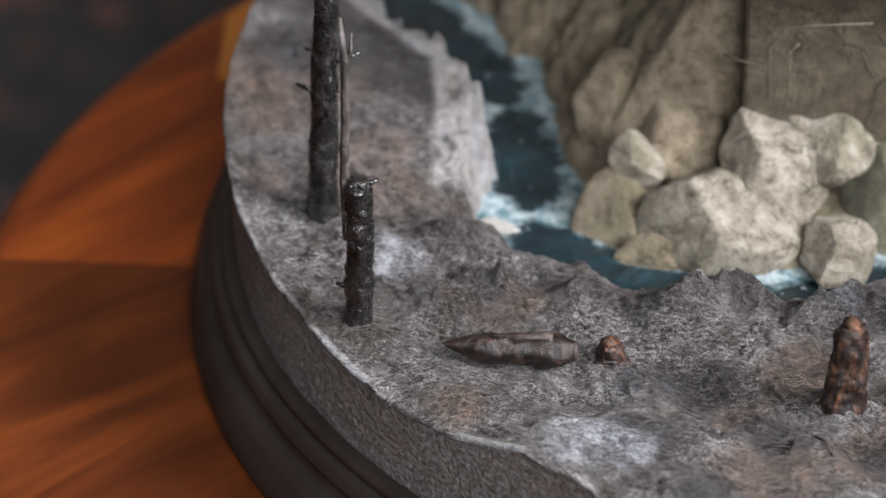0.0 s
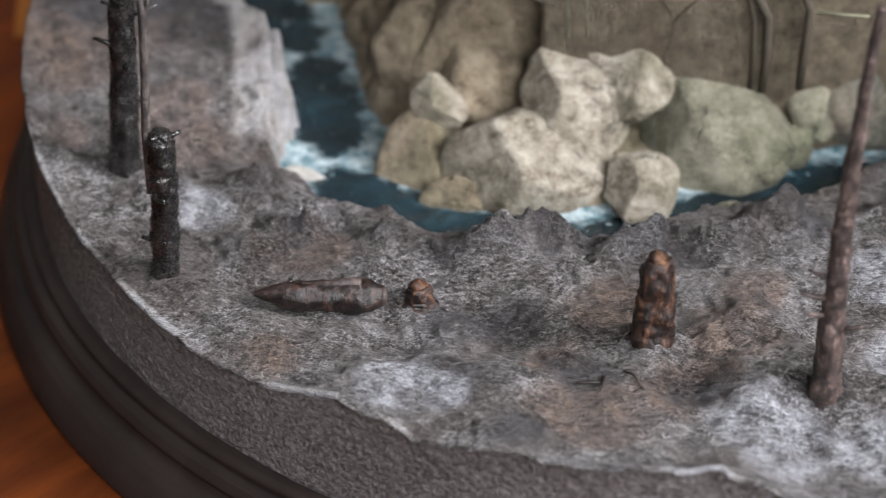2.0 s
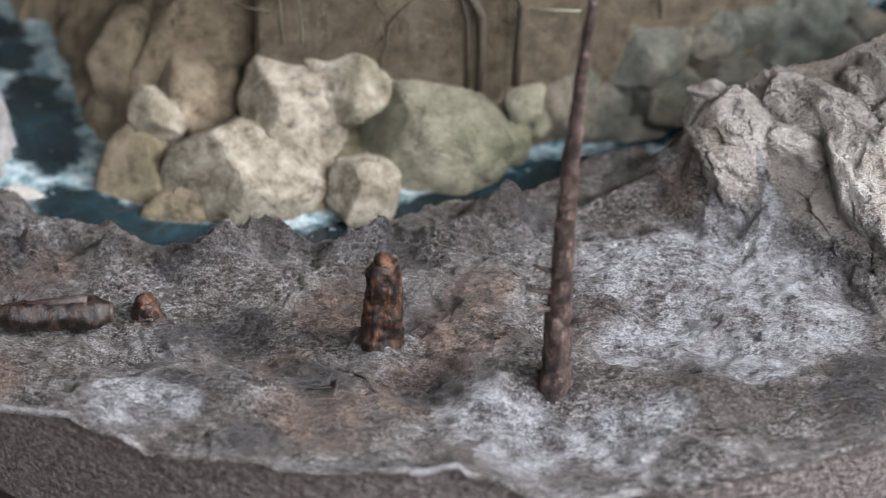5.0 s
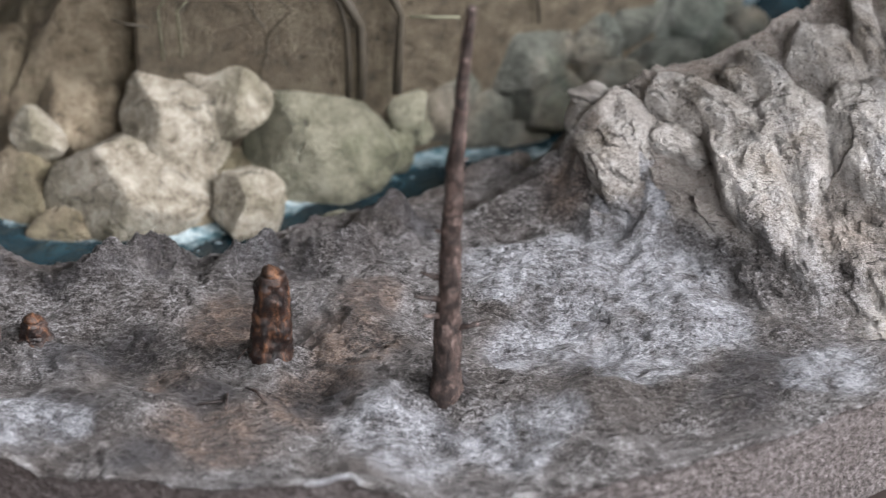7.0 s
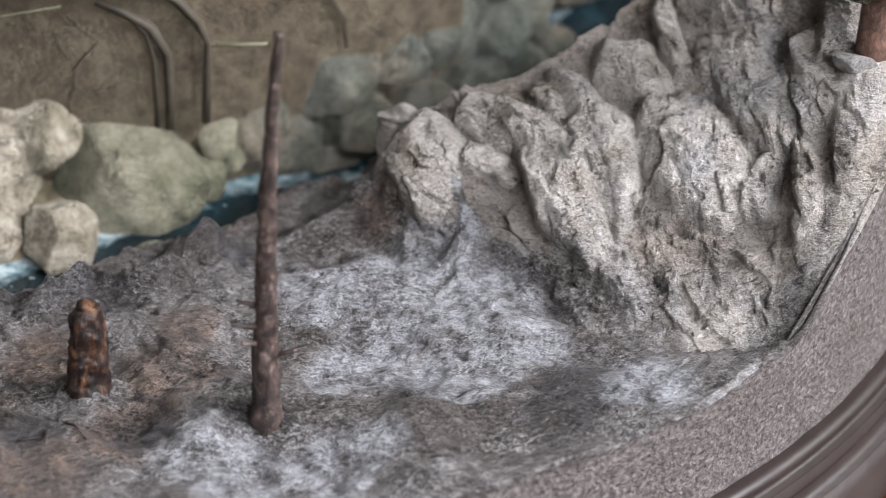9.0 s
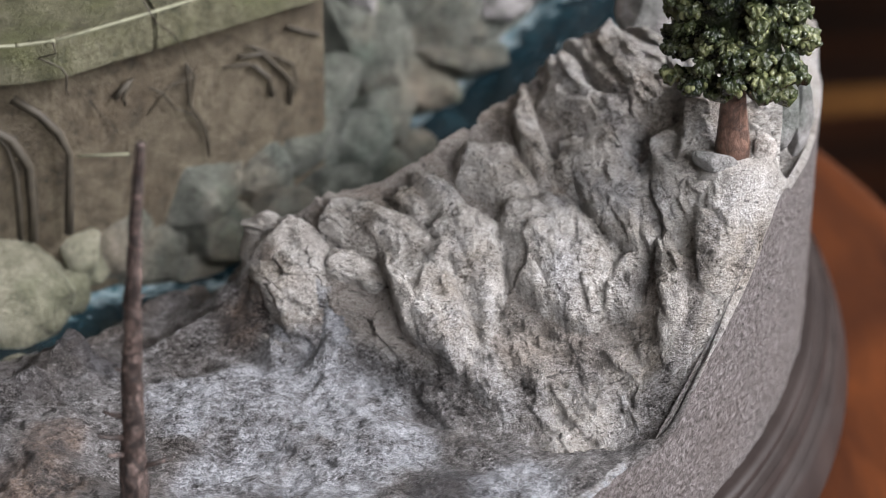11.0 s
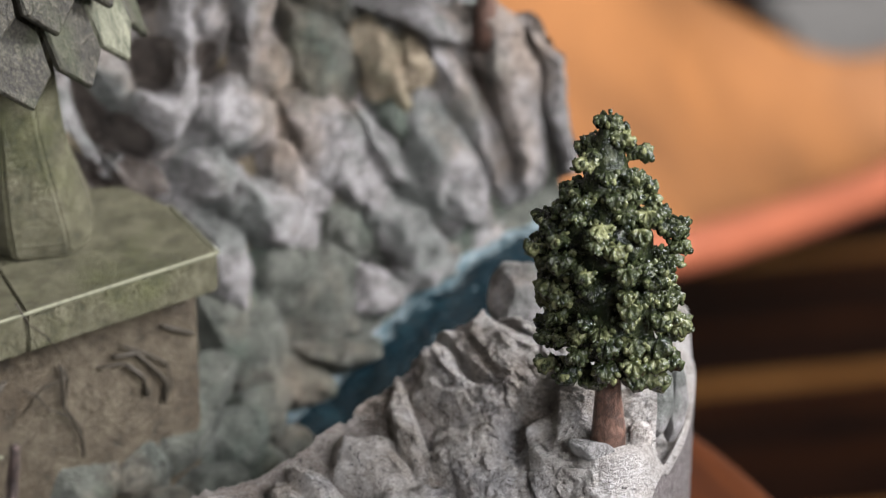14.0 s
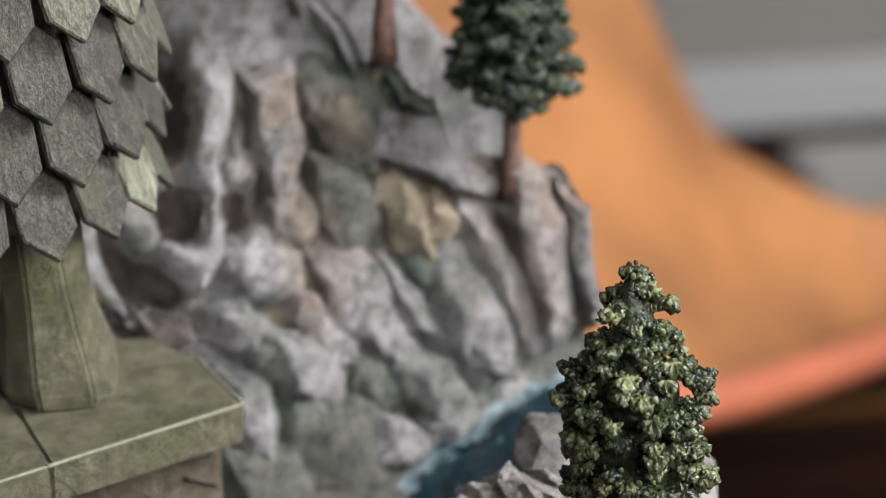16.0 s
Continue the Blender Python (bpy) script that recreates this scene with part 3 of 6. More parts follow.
# plan spots of the paint washes: x, y, radius
FROST = [(0.0560, -0.1000, 0.0130), (0.0380, -0.1030, 0.0120), (0.0640, -0.1130, 0.0110), (0.0180, -0.1500, 0.0070), (-0.0670, -0.1383, 0.0060), (-0.0690, -0.1450, 0.0080), (-0.0610, -0.1440, 0.0070), (0.0240, -0.1550, 0.0080), (0.0260, -0.1470, 0.0080), (-0.0014, -0.1453, 0.0092), (0.0276, -0.1497, 0.0069), (0.0240, -0.1197, 0.0069), (0.0422, -0.0914, 0.0126), (0.0490, -0.1228, 0.0115), (0.0485, -0.0865, 0.0092), (0.0043, -0.1486, 0.0092),
         (0.0052, -0.1536, 0.0092), (0.0509, -0.1266, 0.0092), (0.0302, -0.1463, 0.0069), (0.0246, -0.0943, 0.0103), (-0.1162, -0.0849, 0.0069), (0.0517, -0.0811, 0.0092), (0.0462, -0.0958, 0.0138),
         (0.0323, -0.1156, 0.0103), (0.0537, -0.1205, 0.0103), (0.0236, -0.0990, 0.0080), (0.0847, -0.1324, 0.0092)]
SOOT = [(-0.1527, -0.0142, 0.0110), (-0.1445, -0.0104, 0.0110), (-0.1345, -0.0088, 0.0110), (-0.1272, -0.0129, 0.0110), (-0.1265, -0.0228, 0.0110), (-0.0530, -0.1174, 0.0092), (-0.0573, -0.1411, 0.0080), (-0.0433, -0.0872, 0.0052), (-0.0217, -0.0883, 0.0057), (0.0130, -0.1338, 0.0063), (0.0210, -0.1473, 0.0057), (-0.0587, -0.1195, 0.0080),
        (0.0715, -0.1335, 0.0103), (0.0761, -0.1321, 0.0092), (0.0422, -0.1275, 0.0069), (0.0402, -0.1110, 0.0057), (-0.0450, -0.0820, 0.0069), (-0.0155, -0.0910, 0.0069), (-0.0629, -0.0947, 0.0057),
        (-0.0949, -0.0935, 0.0069), (-0.0434, -0.1559, 0.0069), (-0.0480, -0.1143, 0.0069), (-0.0344, -0.1335, 0.0080), (-0.0115, -0.1366, 0.0069), (0.0113, -0.1453, 0.0052), (0.0675, -0.1399, 0.0103),
        (0.0089, -0.0766, 0.0069)]
RUST = [(-0.1500, -0.0280, 0.0240), (-0.1260, -0.0660, 0.0120), (-0.0922, -0.0957, 0.0103), (-0.0174, -0.1375, 0.0069), (-0.0051, -0.1211, 0.0069), (-0.0276, -0.1434, 0.0069), (-0.0922, -0.1349, 0.0069),
        (-0.0124, -0.1378, 0.0080), (-0.0017, -0.1204, 0.0057), (-0.0964, -0.0982, 0.0080), (-0.1485, -0.0447, 0.0092), (-0.1456, -0.0693, 0.0057), (-0.1256, -0.0542, 0.0080), (-0.0114, -0.1320, 0.0080),
        (-0.0025, -0.1090, 0.0069), (0.0385, -0.0713, 0.0069), (-0.0392, -0.1291, 0.0080), (-0.0296, -0.1100, 0.0103), (-0.0310, -0.1485, 0.0126), (-0.0078, -0.1181, 0.0092), (-0.0020, -0.1046, 0.0080)]


def wash(spots, x, y, seed):
    wx, wy = x + 0.004 * fbm(x, y, 90, 4, seed), y + 0.004 * fbm(x, y, 90, 4, seed + 1)
    v = np.zeros(x.shape)
    for sx, sy, r in spots:
        v = np.maximum(v, np.exp(-(((wx - sx) ** 2 + (wy - sy) ** 2) / (r * r)) ** 1.3))
    return np.clip(smooth01(v * 1.5 - 0.25) + 0.25 * np.maximum(0, fbm(x, y, 60, 4, seed + 2)), 0, 1)


NR, NA = 340, 1400
ang = np.linspace(0, 2 * math.pi, NA, endpoint=False)
rad = R_WALL * np.linspace(0.03, 1, NR) ** 0.72
GX, GY = rad[:, None] * np.cos(ang) * round_out(ang), rad[:, None] * np.sin(ang) * round_out(ang)
GZ = ground_height(GX, GY)
rim_z = GZ[-1].copy()
# a thin turned-down lip beyond the rim wall
high_rim = smooth01((rim_z - 0.047) / 0.006)
LX = R_WALL + np.array([[0.0010], [0.0015], [0.0010]]) * (1 - 0.75 * high_rim)[None] + 0.0005 * (fbm(ang * 40, 0 * ang, 1.0, 3, 2) * (1 - high_rim))[None]
LZ = rim_z[None] + np.array([[0.0001], [-0.0003], [-0.0010]])
GX, GY, GZ = np.vstack([GX, LX * np.cos(ang) * round_out(ang)]), np.vstack([GY, LX * np.sin(ang) * round_out(ang)]), np.vstack([GZ, LZ])
ground_me = grid_mesh("ground", GX, GY, GZ, True, M_GROUND)
d_r, (zw_r, hw_r), side_r = along(RIVER, GX, GY)
dc_r, (zc_r,), _ = along(CREST, GX, GY)
pig = np.zeros((*GX.shape, 4), np.float32)
pig[..., 0] = 0.92 * wash(FROST, GX, GY, 0)
pig[..., 1] = np.maximum(wash(SOOT, GX, GY, 4), 0.75 * np.exp(-np.maximum(d_r - hw_r - 0.002, 0) / 0.005) * smooth01(fbm(GX, GY, 55, 3, 6) * 2 + 0.4) * (GX < 0.05))
for bx, by, bz, b1, b2, bt in BANKS:
    near = np.exp(-(((GX - bx) / (1.5 * b1)) ** 2 + ((GY - by) / (2.0 * b2)) ** 2))
    pig[..., 1] = np.maximum(pig[..., 1], 0.9 * near * smooth01(0.75 + fbm(GX, GY, 120, 3, 5)))
pig[..., 2] = np.maximum(wash(RUST, GX, GY, 8), np.exp(-np.maximum(d_r - hw_r, 0) / 0.006) * 0.9 * (GX < 0.04))
pig[..., 3] = smooth01((GZ - 0.050) / 0.008) * smooth01((GX - 0.015) / 0.03)
# pale west bank; the light on its river face is painted in as white
lit_bank = (side_r < 0) * smooth01((-0.090 - GX) / 0.008) * smooth01((GY + 0.066) / 0.01) * (1 - smooth01((d_r - hw_r - 0.0090) / 0.003)) * smooth01(fbm(GX, GY, 90, 3, 1) + 0.9)
pig[..., 0] = np.maximum(pig[..., 0] * (1 - lit_bank), 0.45 * lit_bank)
pig[..., 3] = np.maximum(pig[..., 3], lit_bank)
pig[..., 2] *= 1 - lit_bank
pig[..., 1] *= 1 - lit_bank
lip_w = smooth01((np.hypot(GX, GY) - R_WALL + 0.0004) / 0.0006) * smooth01(fbm(GX, GY, 60, 3, 3) * 3) * (GX < 0.105)
pig[..., 0] = np.maximum(pig[..., 0], lip_w)
pig[..., 3] = np.maximum(pig[..., 3], lip_w)
pig[..., 1] *= 1 - lip_w
layer = ground_me.attributes.new("pigment", "FLOAT_COLOR", "POINT")
layer.data.foreach_set("color", pig.reshape(-1))
for m in (M_TAN, M_BACK):
    ground_me.materials.append(m)
fx, fs = GX[:-1].ravel(), (side_r > 0)[:-1].ravel()
ground_me.polygons.foreach_set("material_index", np.where(fs, np.where(fx < -0.01, 1, 2), 0).astype(np.int32))
terrain = new("ground", ground_me)
tagged(terrain, "ash-grey sculpted ground with dark stains and broken banks", "ground", kind="structure")

# the rim wall follows the ground's edge
lev = np.linspace(0, 1, 40)[:, None]
wob = 0.0004 * np.array([fbm(ang * 30, lev[k] * 40 + 0 * ang, 1.0, 3, k % 3) for k in range(40)])
RX = (R_WALL + 0.0001 + wob * (lev < 0.97))
WZ = Z_WALL - 0.002 + (rim_z[None] - 0.0006 - Z_WALL + 0.002) * lev
RX[-1] = R_WALL - 0.0006
wall_ob = new("rim_wall", grid_mesh("rim_wall", RX * np.cos(ang) * round_out(ang), RX * np.sin(ang) * round_out(ang), WZ, True, M_RIM))
wall_ob.parent = base
wall_ob["label"] = "grainy grey-brown upright rim"

# river
px = np.array(RIVER)
seg = np.concatenate([[0], np.cumsum(np.hypot(*np.diff(px[:, :2], axis=0).T))])
s = np.linspace(0, seg[-1], 420)
line = np.stack([np.interp(s, seg, px[:, k]) for k in range(4)], -1)
ker = np.hanning(31)
ker /= ker.sum()
for k in range(4):
    line[:, k] = np.convolve(np.pad(line[:, k], 15, mode="edge"), ker, mode="valid")
tang = np.gradient(line[:, :2], axis=0)
tang /= np.linalg.norm(tang, axis=1)[:, None]
across = np.linspace(-1, 1, 25)
wid = line[:, 3] + 0.006
X = line[:, 0][:, None] - tang[:, 1][:, None] * across * wid[:, None]
Y = line[:, 1][:, None] + tang[:, 0][:, None] * across * wid[:, None]
keep = np.hypot(X, Y) > R_WALL - 0.0005
sc = np.where(keep, (R_WALL - 0.0005) / np.hypot(X, Y), 1)
X, Y = X * sc, Y * sc
Z = line[:, 2][:, None] + 0.0005 * fbm(X, Y, 160, 3, 2)
UV = np.stack([np.repeat(np.abs(across)[None], len(s), 0), np.repeat(s[:, None] * 10, 25, 1)], -1)
river = new("water", grid_mesh("water", X, Y, Z, False, M_WATER, UV))
tagged(river, "dark teal resin river with pale foam along its banks", "river", kind="structure")


# ---------------------------------------------------------------- boulders
def rock_mesh(name, seed, material, planes=11, sub=4, rough=0.042, soft=44.0, blocky=False, cuts=None):
    """A worn angular rock of about unit radius: flat breaks with softened edges and a pitted skin."""
    rs = np.random.RandomState(seed)
    bm = bmesh.new()
    bmesh.ops.create_icosphere(bm, subdivisions=sub, radius=1.0)
    N = rs.normal(size=(planes + 5, 3))
    H = 0.70 + 0.28 * rs.rand(planes + 5)
    if blocky:
        box6 = np.array([(1, 0, 0), (-1, 0, 0), (0, 1, 0), (0, -1, 0), (0, 0, 1), (0, 0, -1)], float)
        N = np.vstack([box6 + 0.30 * rs.normal(size=(6, 3)), N[:7]])
        H = np.concatenate([0.66 + 0.22 * rs.rand(6), 0.80 + 0.25 * rs.rand(7)])
    if cuts:
        N = np.vstack([np.array(cuts)[:, :3], N[:4]])
        H = np.concatenate([np.array(cuts)[:, 3], 0.86 + 0.15 * rs.rand(4)])
    N /= np.linalg.norm(N, axis=1)[:, None]
    off = Vector(rs.rand(3) * 50)
    for v in bm.verts:
        d = np.array(v.co)
        inv = np.maximum(N @ d, 1e-3) / H
        m = (np.sum(inv ** soft)) ** (1 / soft)
        r = min(1.12, 1 / max(m, 0.8))
        p = v.co * 2.0 + off
        r *= 1 + rough * noise.fractal(p, 0.8, 2.1, 5) + 0.5 * rough * (abs(noise.noise(p * 3.5)) - 0.3) + 0.2 * rough * noise.noise(p * 12)
        v.co = v.co * r
    return mesh_of(name, bm, material)


ROCKS = {}
# flat breaks of the largest boulders: direction and distance from the middle
BREAKS = {30: [(-0.70, -0.70, -0.14, 0.50), (0.42, -0.78, 0.46, 0.53), (-0.6, -0.1, 0.8, 0.84), (0.8, -0.3, -0.5, 0.90), (0.1, -0.2, 1.0, 0.92), (0.2, -0.8, -0.6, 0.72)],
          31: [(0.55, -0.80, 0.05, 0.66), (-0.35, -0.70, 0.62, 0.66), (-0.75, -0.55, -0.4, 0.78), (0.1, -0.2, 1.0, 0.88), (0.9, -0.2, 0.4, 0.92)],
          32: [(-0.85, -0.50, 0.0, 0.74), (0.05, -0.75, 0.66, 0.64), (0.25, -0.95, -0.12, 0.70), (0.70, -0.35, 0.62, 0.82), (-0.3, -0.8, -0.5, 0.74)],
          33: [(-0.70, -0.65, 0.2, 0.58), (0.45, -0.72, 0.52, 0.58), (0.0, -0.3, 0.95, 0.80), (0.2, -0.9, -0.4, 0.66), (0.9, -0.2, -0.2, 0.84)],
          34: [(-0.5, -0.8, 0.2, 0.66), (0.55, -0.75, 0.35, 0.70), (0.1, -0.3, 0.95, 0.84)],
          35: [(0.2, -0.8, 0.55, 0.50), (-0.6, -0.7, -0.3, 0.66), (0.6, -0.6, -0.5, 0.66), (0.0, -0.3, 0.95, 0.70)],
          36: [(-0.5, -0.85, 0.15, 0.66), (0.6, -0.75, 0.3, 0.64), (0.1, -0.9, -0.4, 0.72), (0.5, -0.1, 0.85, 0.8)],
          37: [(-0.3, -0.6, 0.75, 0.66), (0.65, -0.7, 0.2, 0.70), (-0.4, -0.9, -0.2, 0.72), (0.4, -0.3, 0.85, 0.8), (-0.9, -0.2, 0.3, 0.86)],
          38: [(0.1, -0.65, 0.75, 0.62), (-0.65, -0.75, 0.1, 0.70), (0.5, -0.85, -0.15, 0.68), (0.85, -0.2, 0.5, 0.84)]}


def rock_of(material, kind):
    key = (material.name, kind)
    if key not in ROCKS:
        ROCKS[key] = rock_mesh("rock", 40 + kind * 7, material, 9 + kind % 5, sub=5 if kind >= 30 else 4, blocky=10 <= kind < 30, cuts=BREAKS.get(kind))
    return ROCKS[key]


def boulder(at, size, turn=(0, 0, 0), material=None, kind=0, label="cream speckled boulder below the stone platform", group="boulders below the platform"):
    ob = new("boulder", rock_of(material or M_BOULDER, kind))
    ob.matrix_world = Matrix.LocRotScale(at, Euler([radians(a) for a in turn]), [1.14 * k for k in size])
    return tagged(ob, label, "boulder", group)


# <boulders>


boulder((-0.0526, -0.0544, 0.0356), (0.0162, 0.0113, 0.0110), (-35, 7, 1), M_BOULDER, 30)
boulder((-0.0421, -0.0415, 0.0450), (0.0110, 0.0079, 0.0086), (-43, 34, -21), M_BOULDER, 31)
boulder((-0.0124, -0.0393, 0.0387), (0.0140, 0.0108, 0.0130), (-35, 7, 1), M_MOSSROCK, 32)
boulder((-0.0271, -0.0580, 0.0345), (0.0069, 0.0057, 0.0073), (-35, 0, 6), M_BOULDER, 33)
boulder((-0.0384, -0.0346, 0.0520), (0.0039, 0.0026, 0.0026), (-35, 9, 0), M_BOULDER, 4)
boulder((-0.0300, -0.0383, 0.0490), (0.0065, 0.0056, 0.0074), (-36, 17, -6), M_BOULDER, 34)
boulder((-0.0640, -0.0314, 0.0419), (0.0086, 0.0074, 0.0100), (-36, 13, -3), M_TAN, 0)
boulder((-0.0717, -0.0430, 0.0437), (0.0055, 0.0039, 0.0043), (-46, 38, -27), M_BOULDER, 35)
boulder((-0.0902, -0.0287, 0.0216), (0.0058, 0.0037, 0.0035), (-35, -9, 13), M_TAN, 1)
boulder((-0.0721, -0.0483, 0.0280), (0.0102, 0.0089, 0.0121), (-35, -4, 9), M_TAN, 36)
boulder((-0.0792, -0.0199, 0.0406), (0.0090, 0.0082, 0.0114), (-35, 0, 6), M_TAN, 3)
boulder((-0.0633, -0.0589, 0.0286), (0.0084, 0.0052, 0.0048), (-35, 5, 2), M_TAN, 36)
boulder((-0.0083, -0.0656, 0.0331), (0.0061, 0.0037, 0.0031), (-35, -6, 10), M_MOSSROCK, 3)
boulder((0.0031, -0.0371, 0.0345), (0.0051, 0.0043, 0.0056), (-35, 0, 6), M_MOSSROCK, 4)
boulder((0.0089, -0.0306, 0.0374), (0.0049, 0.0036, 0.0042), (-35, 9, 0), M_MOSSROCK, 5)
boulder((-0.1062, 0.0238, 0.0262), (0.0053, 0.0048, 0.0067), (-35, 0, 6), M_TAN, 3)
boulder((-0.1001, -0.0514, 0.0264), (0.0049, 0.0034, 0.0036), (-35, 9, 0), M_CHALKROCK, 0)
boulder((-0.0958, -0.0273, 0.0213), (0.0038, 0.0026, 0.0028), (-35, 0, 6), M_TAN, 6)

mountain = thing("rock_face", "blue-grey layered rock face above the river", "rock face")


crag = thing("front_crag", "pale grey broken crag with blocky rocks", "crag")
STONES = {}
HOLLOWS = {}


def eased(nodes, count, width):
    """A smooth line of points through nodes."""
    A = np.array(nodes)
    S = np.stack([np.interp(np.linspace(0, len(A) - 1, count), range(len(A)), A[:, k]) for k in range(A.shape[1])], -1)
    kr = np.hanning(2 * width + 1)
    kr /= kr.sum()
    for k in range(A.shape[1]):
        S[:, k] = np.convolve(np.pad(S[:, k], width, mode="reflect", reflect_type="odd"), kr, mode="valid")
    return S


def face_base(nu=420, nv=400):
    """The plain slope of the rear rock face: places, and way along and up it."""
    # foot x, y, z, height of the top and backward lean
    nodes = [(-0.010, 0.036, 0.080, 0.250, 0.28), (0.022, 0.033, 0.074, 0.245, 0.36), (0.046, 0.025, 0.058, 0.222, 0.46), (0.062, 0.0165, 0.040, 0.205, 0.52), (0.075, 0.0175, 0.031, 0.190, 0.52), (0.090, 0.027, 0.036, 0.176, 0.48), (0.104, 0.0355, 0.044, 0.161, 0.42),
             (0.120, 0.0432, 0.053, 0.141, 0.36), (0.138, 0.0503, 0.062, 0.118, 0.26), (0.149, 0.0533, 0.064, 0.118, 0.20), (0.1595, 0.0558, 0.066, 0.106, 0.16)]
    F = eased(nodes, nu, 26)
    # ragged top
    F[:, 3] += (0.0035 * np.sin(F[:, 0] * 310) + 0.0028 * np.sin(F[:, 0] * 730 + 1) + 0.0012 * np.sin(F[:, 0] * 1500)) * np.clip((0.150 - F[:, 0]) / 0.02, 0, 1)
    v = np.linspace(0, 1, nv)[:, None]
    h = -0.008 + (F[:, 3] - F[:, 2] + 0.008)[None] * v
    out = Vector((0.36, -0.93)).normalized()
    back = F[:, 4][None] * h
    P = np.stack([F[:, 0][None] - out.x * back, F[:, 1][None] - out.y * back, F[:, 2][None] + h], -1)
    s = np.concatenate([[0], np.cumsum(np.hypot(*np.diff(F[:, :2], axis=0).T))])[None] + 0 * h
    return P, s, h * np.sqrt(1 + F[:, 4] ** 2)[None], v + 0 * h


def crag_base(nu=640, nv=380):
    """The plain slope of the front crag, from below the ground over the crest and down behind it."""
    foot = [(0.0293, -0.0519, 0.0340), (0.0345, -0.0720, 0.0415), (0.0429, -0.0826, 0.0432), (0.0514, -0.0866, 0.0436), (0.0600, -0.0905, 0.0440), (0.0722, -0.1017, 0.0445), (0.0845, -0.1107, 0.0445), (0.0968, -0.1177, 0.0450), (0.1103, -0.1230, 0.0462), (0.1193, -0.1187, 0.0545), (0.1326, -0.1030, 0.0690), (0.1438, -0.0876, 0.0795)]
    crest = [(0.0299, -0.0533, 0.0380), (0.0368, -0.0589, 0.0495), (0.0429, -0.0563, 0.0565), (0.0470, -0.0563, 0.0610), (0.0546, -0.0565, 0.0650), (0.0721, -0.0562, 0.0700), (0.0888, -0.0471, 0.0755), (0.1048, -0.0370, 0.0820), (0.1161, -0.0318, 0.0870), (0.1281, -0.0377, 0.0910), (0.1319, -0.0690, 0.0895), (0.1468, -0.0745, 0.0905)]
    A, B = eased(foot, nu, 34), eased(crest, nu, 34)
    v = np.linspace(-0.75, 1.35, nv)[:, None]
    vv, back, low = np.minimum(v, 1.0), np.maximum(v - 1, 0), np.maximum(-v, 0)
    P = A[None] * (1 - vv[..., None]) + B[None] * vv[..., None]
    L = np.linalg.norm(B - A, axis=1)[None]
    P[..., 2] += 0.0034 * np.sin(np.clip(vv, 0, 1) * math.pi) - 0.5 * low * low * L
    P[..., 1] += 0.55 * back * L
    P[..., 2] -= 1.5 * back * L
    mid = 0.5 * (A + B)
    s = np.concatenate([[0], np.cumsum(np.linalg.norm(np.diff(mid, axis=0), axis=1))])[None] + 0 * v
    return P, s, v * L, v + 0 * s


def stone(group, s, h, ra, rb, turn, height, seed, tone=0):
    """Notes a stone of a rock face: where it lies on the slope, half sizes, turn, how far it stands out, and its paint."""
    STONES.setdefault(group, []).append((s, h, ra, rb, radians(turn), height, seed, tone))


def hollow(group, s, h, ra, rb, turn, depth):
    """Notes a recess of a rock face."""
    HOLLOWS.setdefault(group, []).append((s, h, ra, rb, radians(turn), depth))


def heap(x, y, size, seed, dome=1.1, tilt=0.7):
    """Close-set domed stones that meet in sharp grooves."""
    rs = np.random.RandomState(seed)
    J, H, TX, TY = rs.rand(64, 64, 2), rs.rand(64, 64), rs.rand(64, 64) - 0.5, rs.rand(64, 64) - 0.5
    gx, gy = x / size, y / size
    ix, iy = np.floor(gx).astype(int), np.floor(gy).astype(int)
    best = np.full(x.shape, -9.0)
    for dx in (-1, 0, 1):
        for dy in (-1, 0, 1):
            cx, cy = (ix + dx) % 64, (iy + dy) % 64
            j = J[cx, cy]
            ex, ey = gx - ix - dx - j[..., 0], gy - iy - dy - j[..., 1]
            best = np.maximum(best, 0.6 * H[cx, cy] + tilt * 2 * (TX[cx, cy] * ex + TY[cx, cy] * ey) - dome * (ex * ex + ey * ey))
    return best


